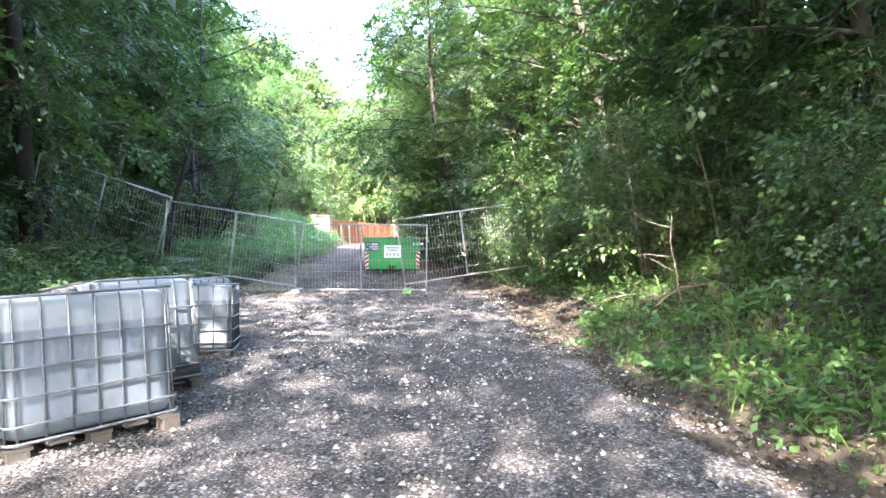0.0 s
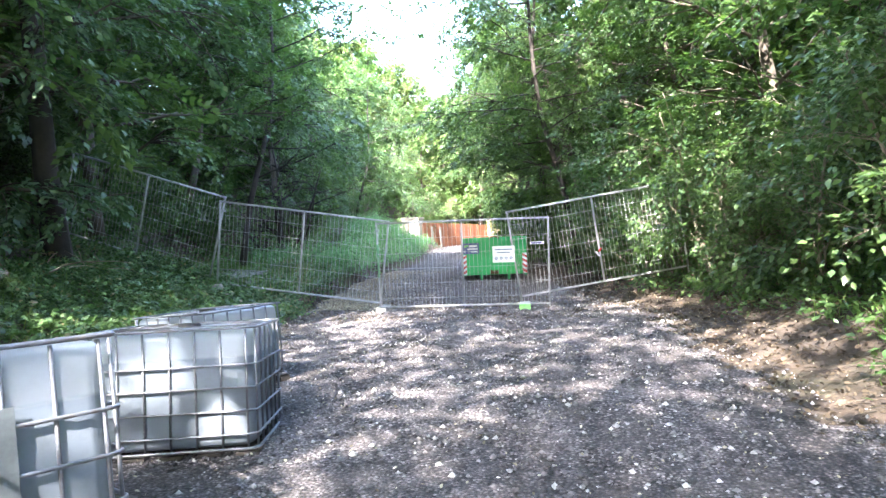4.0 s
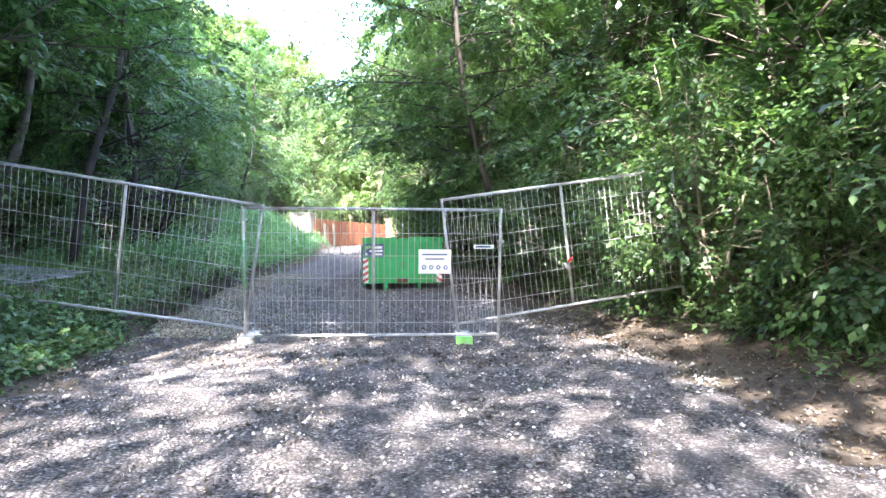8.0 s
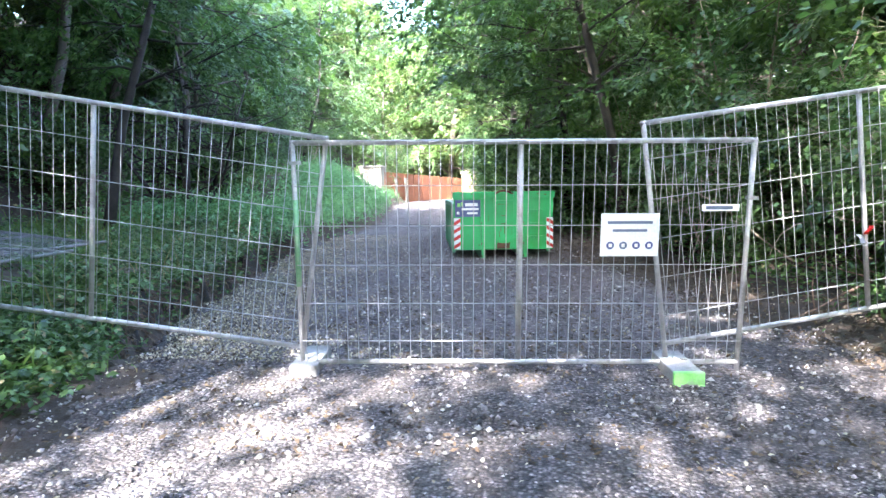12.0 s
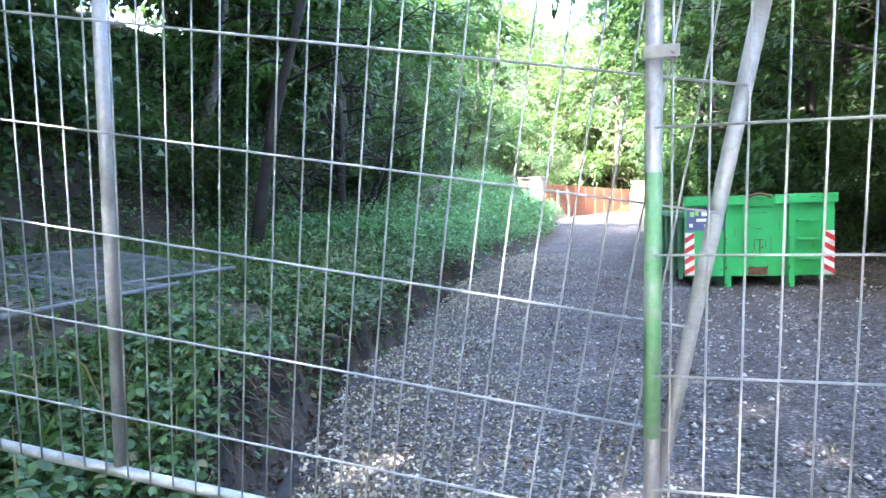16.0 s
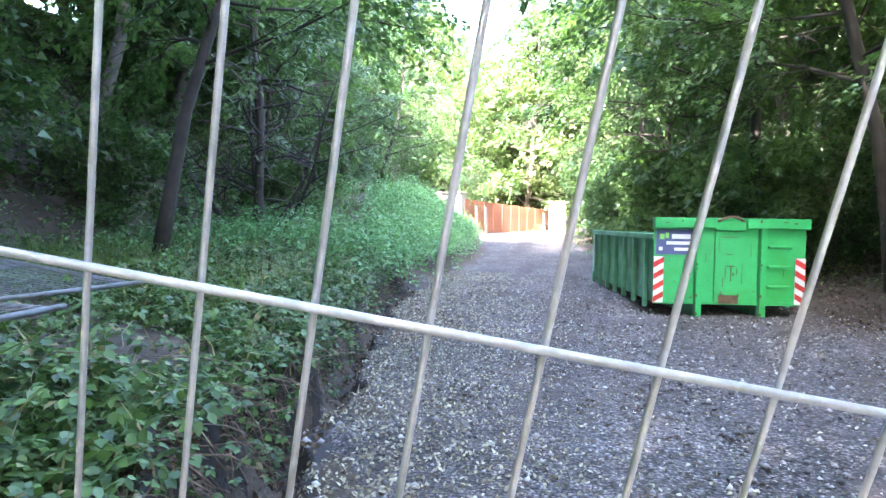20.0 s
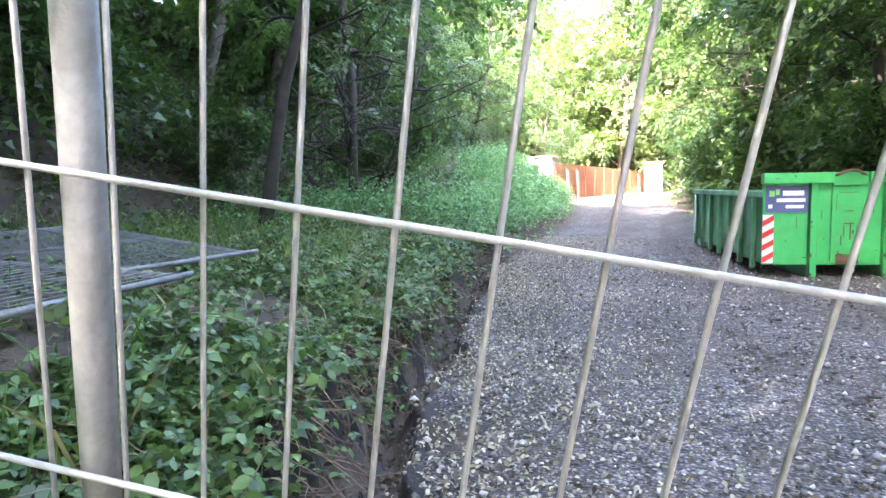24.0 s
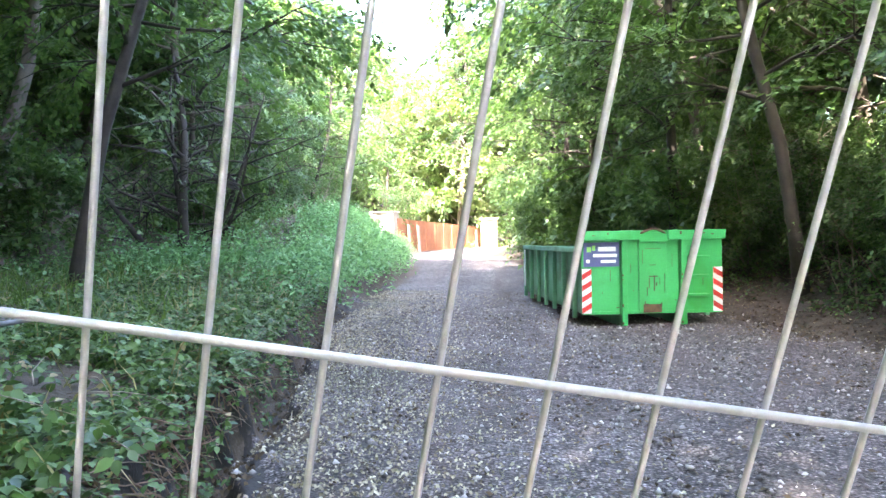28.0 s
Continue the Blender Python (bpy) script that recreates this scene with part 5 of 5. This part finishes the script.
def ditch_roots():
    """Torn roots and twigs along the ditch edge."""
    rng = np.random.default_rng(61)
    bm = bmesh.new()
    for k in range(620):
        y = 19.0 + 3.5 * rng.random() if k < 220 else 18.6 + 11.0 * rng.random() ** 1.4
        x = float(lane_left(y)) - rng.uniform(0.42, 0.75)
        p = Vector((x, y, float(land(x, y)) + rng.uniform(-0.02, 0.05)))
        pts = limb_points(rng, p, (rng.uniform(0.1, 0.7), rng.normal(0, 0.8), rng.uniform(-0.8, 0.1)), rng.uniform(0.15, 0.55), 4, 0.2, 0.3)
        r = rng.uniform(0.003, 0.008)
        tube(bm, pts, [r, r * 0.85, r * 0.7, r * 0.5, r * 0.3], 4)
    me = mesh_of("roots", bm, True)
    tagged(link("roots", me, None, ROOT), "brown roots and dead twigs along the ditch edge", "roots", kind="stuff")


def bramble_stems():
    """Arching bramble canes and dry stalks over the terrace edge."""
    rng = np.random.default_rng(65)
    bm = bmesh.new()
    for k in range(520):
        y = 17.6 + 11.5 * rng.random() ** 1.2
        x = float(lane_left(y)) - rng.uniform(0.4, 2.8)
        if clear_of_panels(np.float64(x), np.float64(y)) < 0.5:
            continue
        p = Vector((x, y, float(land(x, y)) + rng.uniform(0.02, 0.18)))
        pts = limb_points(rng, p, (rng.normal(0.25, 0.8), rng.normal(0, 0.8), rng.uniform(0.1, 0.6)), rng.uniform(0.25, 0.8), 5, 0.22, 0.15)
        r = rng.uniform(0.0018, 0.004)
        tube(bm, pts, [r * (1 - 0.14 * q) for q in range(6)], 4)
    tagged(link("bramble_canes", mesh_of("bramble_canes", bm, True), None, BARK_PALE), "thin dry bramble canes among the leaves", "brambles", kind="stuff")


ditch_roots()
bramble_stems()


def twig_litter():
    """Brown dead twigs and leaves strewn on the bank beyond the verge."""
    rng = np.random.default_rng(63)
    bm = bmesh.new()
    for k in range(700):
        y = 9.0 + 27.0 * rng.random()
        x = float(lane_right(y)) + rng.uniform(0.1, 3.2)
        p = Vector((x, y, float(land(x, y)) + 0.02))
        pts = limb_points(rng, p, (rng.normal(), rng.normal(), rng.uniform(-0.05, 0.3)), rng.uniform(0.2, 0.9), 3, 0.1, 0.25)
        r = rng.uniform(0.003, 0.008)
        tube(bm, pts, [r, r * 0.8, r * 0.6, r * 0.35], 4)
    tagged(link("twigs", mesh_of("twigs", bm, True), None, BARK), "brown dead twigs strewn over the bank", "twigs", kind="stuff")
    n = 20000
    y = 4.0 + 34.0 * rng.random(n) ** 1.2
    x = lane_right(y) + rng.beta(1.2, 1.6, n) * 4.2 - 0.5
    pts = np.stack([x, y, land(x, y) + 0.02], 1)
    v, f = leaf_arrays(rng, pts, np.zeros_like(pts), 0.06, 0.0, 0.4, 0.6, True)
    g = land(v[:, 0], v[:, 1])
    v[:, 2] = np.clip(v[:, 2], g + 0.008, g + 0.05)
    tagged(link("bank_litter", array_mesh("bank_litter", v, f, BROWN_LEAF)), "brown leaf litter on the bank", "fallen leaves", kind="stuff")


twig_litter()


def strewn_stones():
    """Pale broken stones below the leaning panel."""
    rng = random.Random(64)
    for x, y, r in ((-8.35, 17.1, 0.13), (-7.75, 16.75, 0.16), (-7.45, 16.6, 0.10), (-8.0, 17.2, 0.08)):
        bm = bmesh.new()
        bmesh.ops.create_icosphere(bm, subdivisions=2, radius=r)
        for v in bm.verts:
            v.co *= rng.uniform(0.85, 1.1)
            v.co.z *= 0.6
        ob = link("rubble_stone", mesh_of("rubble_stone", bm), None, PALE_CONCRETE, at=pose(x, y, float(land(x, y)) + r * 0.3, 0, 0, rng.uniform(0, 360)))
        tagged(ob, "pale broken concrete stone on the bank", "stone", "pale stones on the bank")


strewn_stones()


def rag():
    """Red and white strip of barrier tape knotted to the mesh."""
    ob = thing("barrier_tape", "torn red and white barrier tape knotted on mesh", "tape", at=pose(-0.133, 18.235, 0.86, 0, 0, 12))
    for name, mat, z0, z1, lean in (("red_end", RED, 0.0, 0.07, 0.02), ("white_end", WHITE, -0.09, 0.0, -0.03)):
        bm = bmesh.new()
        rows = []
        for k in range(5):
            z = z0 + (z1 - z0) * k / 4
            x, y = lean * k / 2, 0.012 * math.sin(k * 1.7)
            rows.append([bm.verts.new((x + dx, y + dy, z)) for dx, dy in ((-0.022, -0.004), (0.0, 0.006), (0.022, -0.002))])
        for a, b in zip(rows, rows[1:]):
            for q in range(2):
                bm.faces.new((a[q], a[q + 1], b[q + 1], b[q]))
        bmesh.ops.solidify(bm, geom=bm.faces[:], thickness=0.002)
        part(name, bm, mat, ob)


rag()


def dead_wood():
    """Pale bare sticks hanging and lying on the banks."""
    rng = np.random.default_rng(62)
    spots = [(3.8, 20.0), (3.3, 18.9), (4.2, 17.6), (3.0, 21.5), (4.6, 14.6), (2.4, 23.6), (2.2, 18.6), (2.9, 17.2), (3.3, 15.4), (1.9, 20.6), (1.2, 22.5), (3.6, 13.2), (0.6, 25.0), (2.6, 19.6), (-0.2, 28.0), (0.9, 30.5), (3.4, 10.5), (-9.6, 10.0), (-10.2, 6.5), (-9.4, 13.4)]
    for x, y in spots:
        z = float(land(x, y))
        ob = thing("dead_branch", "pale bare dead branch with forked twigs", "branch", "dead branches on the banks", at=pose(x, y, z))
        for q in range(6):
            bm = bmesh.new()
            pts = limb_points(rng, (rng.normal(0, 0.35), rng.normal(0, 0.35), -0.08), (rng.normal(0, 0.5), rng.normal(0, 0.5), rng.uniform(0.25, 1.0)), rng.uniform(1.2, 2.6), 6, 0.04, 0.14)
            r = rng.uniform(0.010, 0.022)
            tube(bm, pts, [r * (1 - 0.13 * j) for j in range(7)], 6)
            for w in range(4):
                j = int(rng.integers(2, 6))
                tw = limb_points(rng, pts[j], (rng.normal(0, 1), rng.normal(0, 1), rng.uniform(-0.3, 0.7)), rng.uniform(0.3, 0.9), 4, 0.05, 0.2)
                tube(bm, tw, [r * 0.45, r * 0.38, r * 0.3, r * 0.22, r * 0.12], 4)
            part("stick", bm, BARK_PALE if q % 3 else ROOT, ob, smooth=True)


dead_wood()
